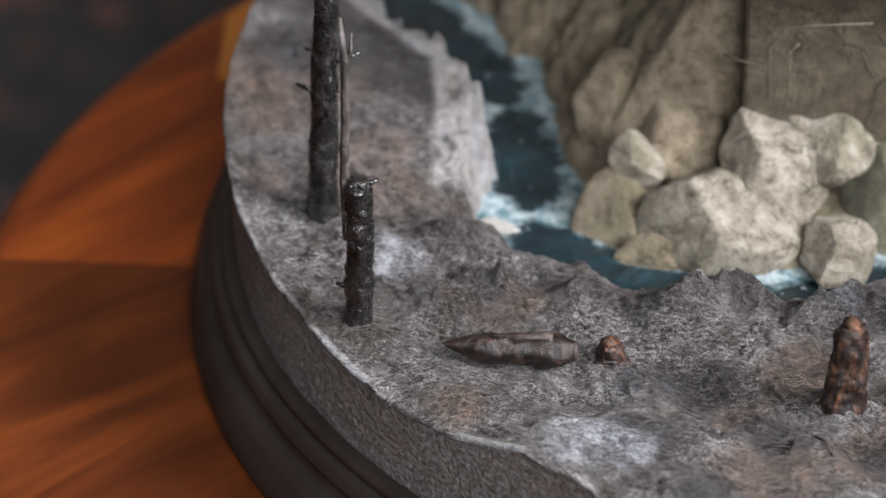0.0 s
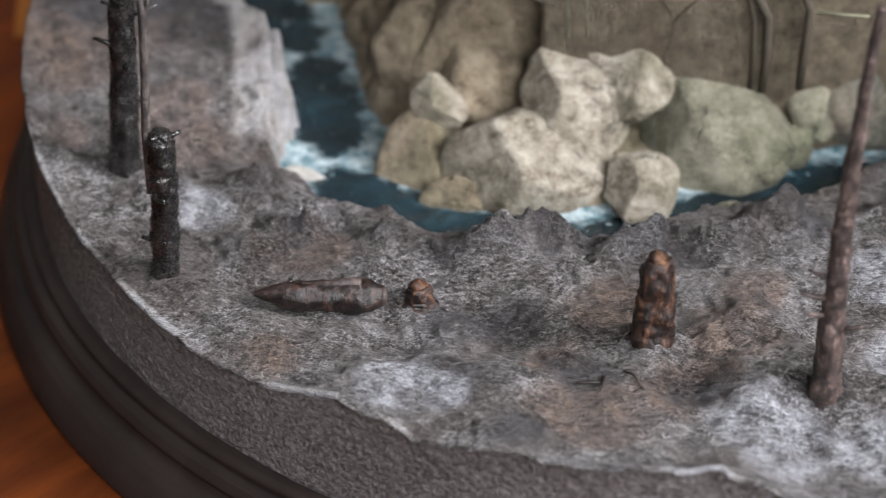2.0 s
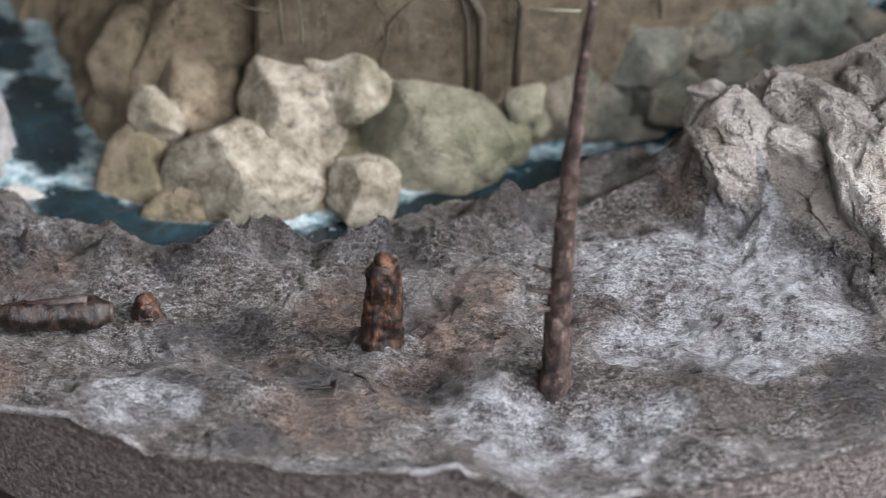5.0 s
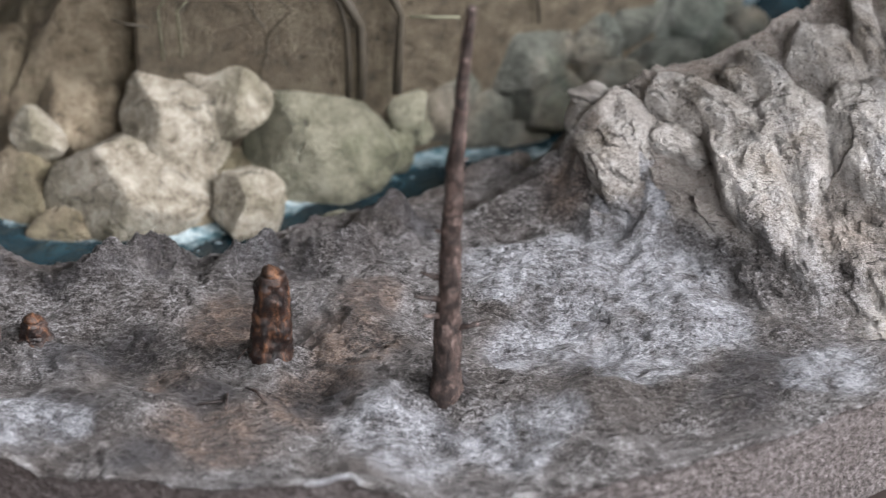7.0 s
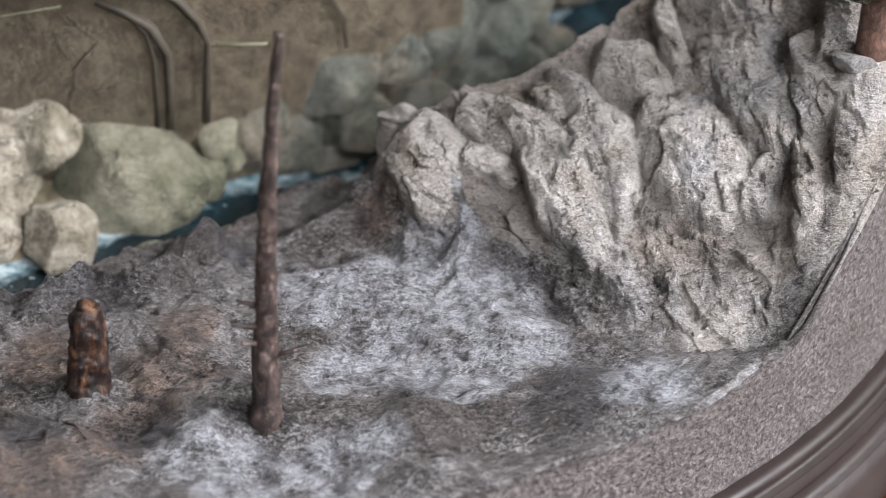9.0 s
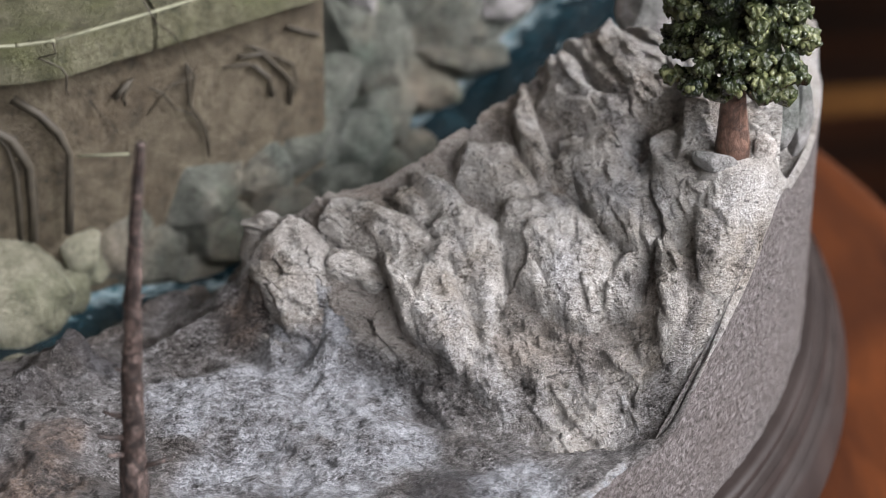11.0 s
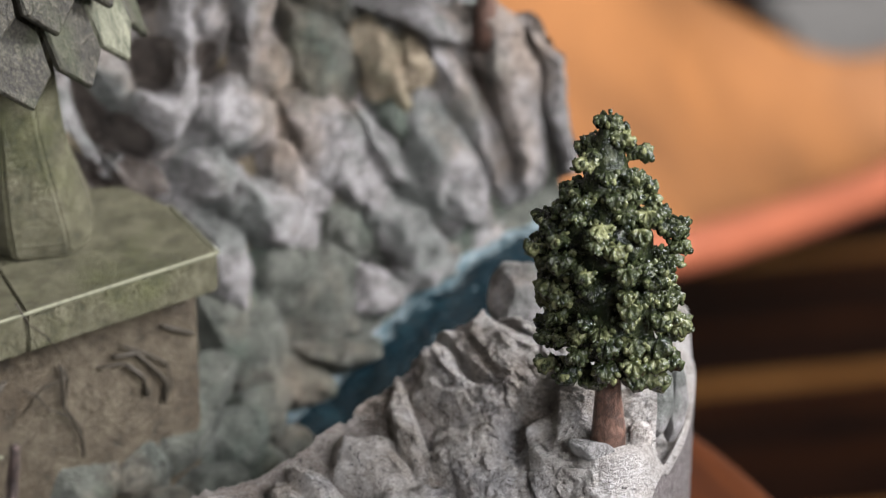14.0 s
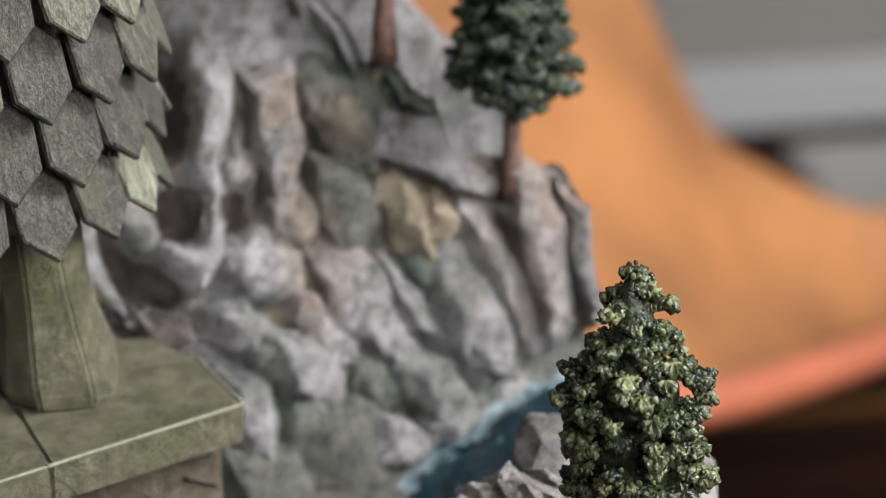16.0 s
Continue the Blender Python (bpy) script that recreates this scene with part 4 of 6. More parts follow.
def hewn(group, s, h, floor_level):
    """How far the worn stones of a group stand out over the slope; tight grooves where they meet."""
    out = np.array(floor_level, float)
    who = np.full(out.shape, -1)
    for num, (cs, ch, ra, rb, turn, height, seed, tone) in enumerate(STONES.get(group, [])):
        rs = np.random.RandomState(seed)
        c, sn = math.cos(turn), math.sin(turn)
        p = ((s - cs) * c + (h - ch) * sn) / ra
        q = (-(s - cs) * sn + (h - ch) * c) / rb
        near = np.maximum(np.abs(p), np.abs(q)) < 1.7
        p, q = p[near], q[near]
        k = 5 + seed % 3
        dirs = (np.arange(k) + 0.7 * rs.rand(k)) / k * 2 * math.pi
        reach = 0.90 + 0.22 * rs.rand(k)
        r = sum(np.maximum(0, (p * math.cos(a) + q * math.sin(a)) / e) ** 14 for a, e in zip(dirs, reach)) ** (1 / 14)
        # flat breaks that meet in worn edges, steep sides
        tx, ty = 0.55 * (rs.rand(2) - 0.5)
        top = 1.0 + tx * p + ty * q
        for turn2 in rs.rand() * 6.28 + np.array([0.0, 2.2, 4.1]):
            fall = 1.0 + 0.25 * rs.rand() - (0.5 + 0.7 * rs.rand()) * np.maximum(-0.3, p * math.cos(turn2) + q * math.sin(turn2) - 0.25 * rs.rand())
            gap = np.clip(0.5 + 0.5 * (fall - top) / 0.10, 0, 1)
            top = fall * (1 - gap) + top * gap - 0.10 * gap * (1 - gap)
        side = (2.6 + 2.6 * rs.rand()) * (1.03 - r)
        gap = np.clip(0.5 + 0.5 * (side - top) / 0.30, 0, 1)
        top = side * (1 - gap) + top * gap - 0.30 * gap * (1 - gap)
        won = height * top > out[near]
        who[near] = np.where(won, num, who[near])
        out[near] = np.maximum(out[near], height * top)
    return out, who


def push_out(P, disp):
    T1, T2 = np.gradient(P, axis=1), np.gradient(P, axis=0)
    N = np.cross(T1, T2)
    N /= np.linalg.norm(N, axis=-1)[..., None]
    return P + N * disp[..., None]


def face_sheet():
    """The steep strata behind the river: slanting stones with deep joints."""
    P, s, h, v = face_base()
    a = radians(-52)
    p, q = s * math.cos(a) - h * math.sin(a), s * math.sin(a) + h * math.cos(a)
    wx, wy = 0.0035 * fbm(s, h, 90, 3, 1), 0.0035 * fbm(s, h, 90, 3, 2)
    under = 0.0050 * heap(p * 0.62 + wx + 0.9, q * 1.2 + wy + 0.7, 0.0150, 21, 0.9, 0.4) - 0.0042
    ss, hh = s + 0.0020 * fbm(s, h, 120, 3, 5), h + 0.0020 * fbm(s, h, 120, 3, 7)
    disp, who = hewn("face", ss, hh, under)
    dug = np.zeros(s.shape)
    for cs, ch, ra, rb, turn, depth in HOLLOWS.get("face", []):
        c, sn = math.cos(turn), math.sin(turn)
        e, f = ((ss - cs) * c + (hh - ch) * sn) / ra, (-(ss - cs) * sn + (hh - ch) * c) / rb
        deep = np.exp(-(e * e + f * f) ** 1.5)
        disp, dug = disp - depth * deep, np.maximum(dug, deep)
    disp = disp - 0.0010 * np.abs(fbm(p * 0.5 + wx, q * 1.4 + wy, 110, 3, 3)) + 0.0007 * fbm(s, h, 75, 3, 3) + 0.0004 * fbm(s, h, 260, 3, 6)
    disp = disp * smooth01((1 - v) / 0.05) + 0.003 * smooth01(1 - h / 0.012)
    P = push_out(P, disp)
    over = np.maximum(1, np.hypot(P[..., 0], P[..., 1]) / (R_WALL + 0.0008))
    me = grid_mesh("rock_strata", P[..., 0] / over, P[..., 1] / over, P[..., 2], False, M_BACK)
    me.materials.append(M_GREENROCK)
    me.materials.append(M_TAN)
    tones = np.array([st[7] for st in STONES["face"]] + [0])
    bare = np.where(h + 0.010 * fbm(s, h, 60, 3, 2) < 0.030, 1, np.where(fbm(s, h, 45, 3, 4) > 0.25, 2, 0))
    paint = np.where(who < 0, bare, tones[who])
    # dug hollows get dark umber: recess shade painted over the stone tones
    me.materials.append(M_UMBER_SHADE)
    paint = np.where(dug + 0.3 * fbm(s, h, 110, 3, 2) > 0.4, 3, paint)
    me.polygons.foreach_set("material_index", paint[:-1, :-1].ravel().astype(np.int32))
    ob = new("rock_strata", me)
    ob.parent = mountain
    m = ob.modifiers.new("thickness", "SOLIDIFY")
    m.thickness = 0.004


def crag_sheet():
    """The front crag: a broken slope with embedded stones, running out into the ash at its foot."""
    P, s, h, v = crag_base()
    U, W = P[..., 0] + 0.25 * P[..., 1], P[..., 2] + 0.55 * P[..., 1]
    wx, wy = 0.0025 * fbm(U, W, 110, 3, 4), 0.0025 * fbm(U, W, 110, 3, 6)
    under = 0.0016 * heap(U * 1.1 + wx + 0.3, W * 0.8 + wy + 0.5, 0.0080, 31, 0.8) - 0.0014
    ss, hh = s + 0.0012 * fbm(U, W, 190, 4, 5), h + 0.0012 * fbm(U, W, 190, 4, 7)
    disp, who = hewn("crag", ss, hh, under)
    c1, j1 = facets(U + wx, W * 0.8 + wy, 0.0062, 41, 0.6)
    c2, j2 = facets(U * 1.1 + wy, W * 0.9 + wx, 0.0027, 43, 0.6)
    disp = disp + 0.0013 * c1 - 0.0003 * (1 - smooth01(j1 / 0.10)) + 0.0007 * c2
    disp = disp + 0.0006 * fbm(U, W, 120, 4, 2) - 0.0006 * np.abs(fbm(U * 1.3 + wx, W * 0.8 + wy, 170, 4, 5))
    fade = smooth01((v + 0.22 + 0.25 * fbm(s, h, 60, 3, 2)) / 0.40)
    disp = fade * disp - (0.0016 - 0.0030 * smooth01((P[..., 0] - 0.108) / 0.012)) * (1 - fade) + 0.0005 * fbm(U, W, 330, 4, 3) - 0.0005 * np.abs(fbm(U, W, 420, 3, 1))
    rim_near = smooth01((R_WALL - np.hypot(P[..., 0], P[..., 1])) / 0.012)
    P = push_out(P, disp * (0.25 + 0.75 * rim_near))
    over = np.maximum(1, np.hypot(P[..., 0], P[..., 1]) / (R_WALL + np.where(v < 0, -0.0008, 0.0006)))[..., None]
    P[..., :2] /= over
    me = grid_mesh("rock_slope", P[..., 0], P[..., 1], P[..., 2], False, M_GROUND)
    pg = np.zeros((*s.shape, 4), np.float32)
    bare = smooth01((v + 0.16 + 0.5 * fbm(s, h, 70, 4, 9)) / 0.45)
    pg[..., 0] = wash(FROST, P[..., 0], P[..., 1], 0) * (1 - bare) * 0.7
    pg[..., 1] = wash(SOOT, P[..., 0], P[..., 1], 4) * (1 - bare) * 0.5
    pg[..., 2] = wash(RUST, P[..., 0], P[..., 1], 8) * (1 - bare)
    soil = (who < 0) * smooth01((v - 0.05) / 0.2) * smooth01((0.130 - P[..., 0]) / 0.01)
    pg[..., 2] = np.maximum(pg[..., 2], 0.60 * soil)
    pg[..., 3] = bare
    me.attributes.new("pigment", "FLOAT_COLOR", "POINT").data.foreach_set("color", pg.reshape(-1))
    ob = new("rock_slope", me)
    ob.parent = crag


def face_rock(at, size, turn, material, kind, parent=None):
    ob = new("rock", rock_of(material, kind))
    ob.matrix_world = Matrix.LocRotScale(at, Euler([radians(a) for a in turn]), [1.2 * k for k in size])
    ob.parent = parent or mountain


face_rock((0.0307, -0.0178, 0.0481), (0.0091, 0.0069, 0.0081), (-34, -8, 0), M_GREENROCK, 37)
face_rock((0.0122, -0.0260, 0.0412), (0.0088, 0.0065, 0.0074), (-34, -8, 0), M_BACK2, 5)
face_rock((0.0411, -0.0104, 0.0460), (0.0065, 0.0051, 0.0062), (-34, 0, -6), M_BACK2, 0)
face_rock((0.0358, -0.0205, 0.0365), (0.0094, 0.0064, 0.0064), (-35, -12, 3), M_GREENROCK, 38)
face_rock((0.0207, -0.0246, 0.0362), (0.0086, 0.0061, 0.0067), (-34, -5, -2), M_GREENROCK, 7)
face_rock((0.0510, -0.0049, 0.0488), (0.0108, 0.0071, 0.0070), (-36, -16, 6), M_GREENROCK, 37)
face_rock((0.0630, 0.0020, 0.0427), (0.0089, 0.0060, 0.0061), (-38, -25, 12), M_BACK2, 6)
face_rock((0.0466, -0.0113, 0.0412), (0.0075, 0.0053, 0.0058), (-37, -21, 9), M_GREENROCK, 3)
face_rock((0.0278, -0.0265, 0.0298), (0.0074, 0.0045, 0.0037), (-34, -8, 0), M_BACK2, 2)
face_rock((0.0059, -0.0331, 0.0410), (0.0049, 0.0041, 0.0053), (-34, 0, -6), M_MOSSROCK, 4)
face_rock((0.0529, -0.0013, 0.0513), (0.0106, 0.0071, 0.0073), (-31, -18, 0), M_GREENROCK, 38)
face_rock((0.0667, -0.0002, 0.0435), (0.0089, 0.0062, 0.0066), (-32, -22, 3), M_BACK2, 37)
face_rock((0.0633, 0.0118, 0.0517), (0.0092, 0.0059, 0.0056), (-33, -26, 6), M_GREENROCK, 6)
face_rock((0.0758, 0.0105, 0.0439), (0.0085, 0.0057, 0.0057), (-33, -26, 6), M_GREENROCK, 5)
face_rock((0.0442, -0.0107, 0.0459), (0.0082, 0.0059, 0.0065), (-30, -13, -3), M_BACK2, 0)
face_rock((0.0726, -0.0028, 0.0363), (0.0084, 0.0054, 0.0051), (-33, -26, 6), M_GREENROCK, 38)
face_rock((0.0613, -0.0120, 0.0384), (0.0083, 0.0053, 0.0050), (-32, -22, 3), M_BACK2, 37)
face_rock((0.0506, -0.0182, 0.0381), (0.0082, 0.0053, 0.0050), (-31, -18, 0), M_GREENROCK, 5)
face_rock((0.0827, 0.0050, 0.0360), (0.0064, 0.0045, 0.0049), (-34, -30, 9), M_GREENROCK, 6)
face_rock((0.1466, -0.0703, 0.0863), (0.0039, 0.0044, 0.0071), (-29, 5, -13), M_BACK, 0, crag)
face_rock((0.1522, -0.0687, 0.0836), (0.0025, 0.0038, 0.0069), (-29, 2, -11), M_BACK, 3, crag)
face_rock((0.1355, -0.0581, 0.0819), (0.0051, 0.0045, 0.0061), (-31, 17, -20), M_CLIFF, 6, crag)
face_rock((0.1413, -0.0839, 0.0851), (0.0018, 0.0016, 0.0022), (-29, -0, -10), M_CLIFF, 1, crag)
face_rock((0.1286, -0.0271, 0.0887), (0.0048, 0.0044, 0.0063), (-30, 9, -15), M_BACK, 38, crag)
face_rock((0.1304, -0.0862, 0.0845), (0.0038, 0.0022, 0.0018), (-30, 12, -17), M_BACK, 2, crag)
stone("crag", 0.0303, 0.0208, 0.0126, 0.0087, -97, 0.0045, 200)
stone("crag", 0.0471, 0.0321, 0.0059, 0.0075, -20, 0.0037, 201)
stone("crag", 0.0550, 0.0321, 0.0075, 0.0065, 1, 0.0056, 202)
stone("crag", 0.0450, 0.0214, 0.0058, 0.0031, 8, 0.0021, 203)
stone("crag", 0.0600, 0.0200, 0.0123, 0.0082, -79, 0.0056, 204)
stone("crag", 0.0691, 0.0315, 0.0127, 0.0064, -83, 0.0045, 205)
stone("crag", 0.0871, 0.0366, 0.0133, 0.0121, -68, 0.0054, 206)
stone("crag", 0.0762, 0.0554, 0.0080, 0.0068, -70, 0.0048, 207)
stone("crag", 0.0837, 0.0646, 0.0129, 0.0031, -84, 0.0045, 208)
stone("crag", 0.0643, 0.0440, 0.0077, 0.0038, -71, 0.0044, 209)
stone("crag", 0.0589, 0.0417, 0.0051, 0.0033, -74, 0.0030, 240)
stone("crag", 0.0983, 0.0703, 0.0135, 0.0064, -38, 0.0048, 210)
stone("crag", 0.0997, 0.0531, 0.0150, 0.0059, -76, 0.0048, 211)
stone("crag", 0.1140, 0.0399, 0.0156, 0.0049, -80, 0.0045, 212)
stone("crag", 0.1071, 0.0439, 0.0111, 0.0034, -88, 0.0032, 241)
stone("crag", 0.0926, 0.0585, 0.0062, 0.0044, -34, 0.0026, 242)
stone("crag", 0.1059, 0.0791, 0.0206, 0.0057, -62, 0.0048, 303)
stone("crag", 0.0932, 0.0813, 0.0111, 0.0046, -80, 0.0039, 304)
stone("crag", 0.1021, 0.0912, 0.0060, 0.0030, -89, 0.0044, 305)
stone("crag", 0.1208, 0.0419, 0.0125, 0.0040, -79, 0.0040, 306)
stone("crag", 0.1000, 0.0303, 0.0062, 0.0042, -115, 0.0032, 307)
stone("crag", 0.1105, 0.0236, 0.0116, 0.0029, -79, 0.0028, 308)
stone("crag", 0.1201, 0.0118, 0.0142, 0.0031, -77, 0.0021, 309)
stone("crag", 0.1238, 0.0139, 0.0090, 0.0034, -85, 0.0020, 310)
stone("crag", 0.1199, 0.0274, 0.0099, 0.0012, -68, 0.0028, 311)
stone("crag", 0.0706, 0.0074, 0.0058, 0.0045, -69, 0.0013, 213)
stone("crag", 0.0635, -0.0021, 0.0050, 0.0049, -58, 0.0009, 214)
stone("crag", 0.0479, -0.0036, 0.0045, 0.0041, -10, 0.0011, 215)
stone("crag", 0.0587, -0.0010, 0.0034, 0.0031, -58, 0.0010, 216)
stone("crag", 0.1094, 0.0109, 0.0083, 0.0024, -77, 0.0010, 223)
stone("face", 0.1053, 0.0692, 0.0132, 0.0063, -46, 0.0067, 100)
stone("face", 0.1257, 0.0476, 0.0177, 0.0072, -69, 0.0071, 101)
stone("face", 0.1411, 0.0559, 0.0130, 0.0051, -68, 0.0067, 102, 2)
stone("face", 0.1278, 0.0678, 0.0132, 0.0061, -65, 0.0056, 103, 1)
stone("face", 0.1372, 0.0390, 0.0149, 0.0028, -68, 0.0052, 104)
stone("face", 0.1507, 0.0274, 0.0198, 0.0070, -73, 0.0071, 105)
stone("face", 0.1587, 0.0343, 0.0221, 0.0036, -75, 0.0056, 106)
stone("face", 0.1702, 0.0309, 0.0242, 0.0060, -85, 0.0074, 107)
stone("face", 0.1800, 0.0272, 0.0215, 0.0028, -83, 0.0064, 108)
stone("face", 0.1494, 0.0655, 0.0197, 0.0057, -51, 0.0071, 109)
stone("face", 0.1484, 0.0808, 0.0104, 0.0034, -52, 0.0071, 110, 1)
stone("face", 0.1153, 0.0936, 0.0149, 0.0069, -93, 0.0074, 111)
stone("face", 0.1004, 0.1072, 0.0137, 0.0059, -113, 0.0071, 112)
stone("face", 0.1308, 0.0865, 0.0162, 0.0055, -68, 0.0056, 113, 1)
stone("face", 0.1168, 0.0453, 0.0140, 0.0045, -64, 0.0056, 114)
stone("face", 0.1086, 0.0424, 0.0159, 0.0056, -60, 0.0067, 115)
stone("face", 0.0978, 0.0599, 0.0099, 0.0046, -54, 0.0056, 116)
stone("face", 0.0949, 0.0380, 0.0109, 0.0060, -86, 0.0064, 117)
stone("face", 0.1257, 0.0282, 0.0122, 0.0044, -55, 0.0048, 118, 1)
stone("face", 0.1398, 0.0160, 0.0159, 0.0050, -57, 0.0064, 119)
stone("face", 0.1539, 0.0151, 0.0104, 0.0037, -58, 0.0060, 120)
stone("face", 0.1141, 0.0209, 0.0185, 0.0089, -48, 0.0071, 121, 1)
stone("face", 0.1278, 0.0108, 0.0117, 0.0046, -51, 0.0078, 122)
stone("face", 0.0949, 0.0206, 0.0143, 0.0077, -65, 0.0064, 123, 1)
stone("face", 0.1188, 0.0029, 0.0181, 0.0039, -41, 0.0064, 124, 1)
stone("face", 0.1041, 0.0065, 0.0162, 0.0048, -52, 0.0056, 125, 1)
stone("face", 0.0945, 0.0937, 0.0115, 0.0059, -74, 0.0064, 126)
stone("face", 0.0890, 0.0798, 0.0124, 0.0055, -132, 0.0064, 127)
stone("face", 0.1489, 0.0510, 0.0066, 0.0039, -74, 0.0044, 128, 2)
stone("face", 0.1145, 0.0746, 0.0099, 0.0044, -62, 0.0044, 129)
stone("face", 0.1429, 0.0424, 0.0075, 0.0038, -74, 0.0044, 130, 1)
stone("face", 0.1672, 0.0532, 0.0082, 0.0037, -37, 0.0052, 131)
stone("face", 0.1425, 0.0052, 0.0075, 0.0037, -9, 0.0052, 132)
stone("face", 0.1342, 0.0307, 0.0092, 0.0038, -67, 0.0044, 133)
stone("face", 0.0802, 0.0624, 0.0060, 0.0067, -67, 0.0052, 134)
stone("face", 0.1033, 0.0905, 0.0080, 0.0052, -121, 0.0044, 135)
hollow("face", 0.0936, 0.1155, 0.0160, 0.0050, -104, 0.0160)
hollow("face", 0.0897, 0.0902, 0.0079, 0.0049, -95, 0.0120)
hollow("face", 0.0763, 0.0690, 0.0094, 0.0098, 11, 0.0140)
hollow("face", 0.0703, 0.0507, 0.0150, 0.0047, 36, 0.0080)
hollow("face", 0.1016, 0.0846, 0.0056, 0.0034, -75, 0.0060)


face_sheet()
crag_sheet()
# </boulders>


# ---------------------------------------------------------------- stone platform
def prism(name, outline, z0, z1, material, parent, bevel=0.0006, label="", cuts=1):
    bm = bmesh.new()
    vs = [bm.verts.new((x, y, z0)) for x, y in outline]
    f = bm.faces.new(vs)
    ex = bmesh.ops.extrude_face_region(bm, geom=[f])
    for v in ex["geom"]:
        if isinstance(v, bmesh.types.BMVert):
            v.co.z = z1
    bmesh.ops.recalc_face_normals(bm, faces=bm.faces[:])
    if bevel:
        bmesh.ops.bevel(bm, geom=bm.edges[:], offset=bevel, segments=2, affect="EDGES", clamp_overlap=True)
    return part(name, bm, material, parent, label, smooth=False)


def inset(poly, k):
    c = Vector((sum(p[0] for p in poly) / len(poly), sum(p[1] for p in poly) / len(poly)))
    out = []
    n = len(poly)
    for i in range(n):
        a, b, d = Vector(poly[i - 1]), Vector(poly[i]), Vector(poly[(i + 1) % n])
        n1 = Vector((-(b - a).y, (b - a).x)).normalized()
        n2 = Vector((-(d - b).y, (d - b).x)).normalized()
        m = (n1 + n2).normalized()
        out.append(tuple(b + m * k / max(0.3, m.dot(n1))))
    return out


platform = thing("stone_platform", "green-washed cracked stone platform rising from boulders", "platform")
WALLPOLY = inset(SLAB, 0.0075)
WALLPOLY[3] = (WALLPOLY[3][0] + 0.0050, WALLPOLY[3][1] + 0.0026)
WALLPOLY[4] = (WALLPOLY[4][0] + 0.0048, WALLPOLY[4][1])
prism("platform_wall", WALLPOLY, 0.030, SLAB_LOW + 0.0005, M_WALL, platform, 0.0008, "brown-washed wall with carved arches")
prism("slab_block", [SLAB[0], SLAB[1], SLAB[2], (0.0243, -0.03360), (0.0123, 0.024), SLAB[6]], SLAB_LOW, SLAB_TOP, M_STONE, platform)
prism("slab_block", [(0.0244, -0.03355), SLAB[3], SLAB[4], SLAB[5], (0.0126, 0.024)], SLAB_LOW, SLAB_TOP - 0.0002, M_STONE, platform)


def tube(points, radius, material, name, parent=None, sides=7, taper=None, jitter=0.0, seed=0, label="", cap=True):
    """A round stick through points; radius may be a list."""
    rs = np.random.RandomState(seed)
    P = [Vector(p) for p in points]
    n = len(P)
    rr = radius if isinstance(radius, (list, tuple, np.ndarray)) else [radius] * n
    bm = bmesh.new()
    rings = []
    side = Vector((1, 0, 0))
    for i in range(n):
        t = (P[min(i + 1, n - 1)] - P[max(i - 1, 0)]).normalized()
        if abs(t.dot(side)) > 0.9:
            side = Vector((0, 1, 0))
        u = (side - t * side.dot(t)).normalized()
        w = t.cross(u)
        ring = []
        for k in range(sides):
            a = 2 * math.pi * k / sides
            q = rr[i] * (1 + jitter * (rs.rand() - 0.5) * 2)
            ring.append(bm.verts.new(P[i] + (u * math.cos(a) + w * math.sin(a)) * q))
        rings.append(ring)
    for a, b in zip(rings, rings[1:]):
        for k in range(sides):
            bm.faces.new((a[k], a[(k + 1) % sides], b[(k + 1) % sides], b[k]))
    if cap:
        bm.faces.new(list(reversed(rings[0])))
        bm.faces.new(rings[-1])
    if name is None:
        return bm
    return part(name, bm, material, parent, label)


# <carvings>
def groove(points, radius, name, material):
    tube(points, radius, material, name, platform, 6, jitter=0.25, seed=len(bpy.data.objects))


groove([(-0.0054, -0.0370, 0.0816), (-0.0003, -0.0370, 0.0774), (0.0035, -0.0370, 0.0727), (0.0054, -0.0370, 0.0676), (0.0048, -0.0370, 0.0574), (0.0042, -0.0370, 0.0484)], 0.00090, "carved_arch", M_GROOVE)
groove([(-0.0171, -0.0370, 0.0789), (-0.0120, -0.0370, 0.0760), (-0.0064, -0.0370, 0.0719), (-0.0029, -0.0370, 0.0654), (-0.0030, -0.0370, 0.0565), (-0.0033, -0.0370, 0.0474)], 0.00100, "carved_arch", M_GROOVE)
groove([(-0.0109, -0.0370, 0.0749), (-0.0073, -0.0370, 0.0704), (-0.0059, -0.0370, 0.0642), (-0.0057, -0.0370, 0.0566), (-0.0059, -0.0370, 0.0476)], 0.00060, "carved_arch", M_GROOVE)
groove([(-0.0447, -0.0370, 0.0576), (-0.0452, -0.0370, 0.0698), (-0.0417, -0.0370, 0.0752), (-0.0359, -0.0370, 0.0763), (-0.0244, -0.0370, 0.0779)], 0.00020, "carved_arch", M_CHALK)
groove([(-0.0407, -0.0370, 0.0580), (-0.0412, -0.0370, 0.0695), (-0.0390, -0.0370, 0.0717)], 0.00020, "carved_arch", M_CHALK)
groove([(-0.0548, -0.0370, 0.0676), (-0.0520, -0.0370, 0.0665), (-0.0472, -0.0370, 0.0656)], 0.00025, "crack", M_GROOVE)
groove([(-0.0235, -0.0370, 0.0758), (-0.0206, -0.0370, 0.0721), (-0.0173, -0.0370, 0.0690), (-0.0202, -0.0370, 0.0660), (-0.0226, -0.0370, 0.0631), (-0.0230, -0.0370, 0.0583), (-0.0244, -0.0370, 0.0547), (-0.0243, -0.0370, 0.0519)], 0.00020, "crack", M_GROOVE)
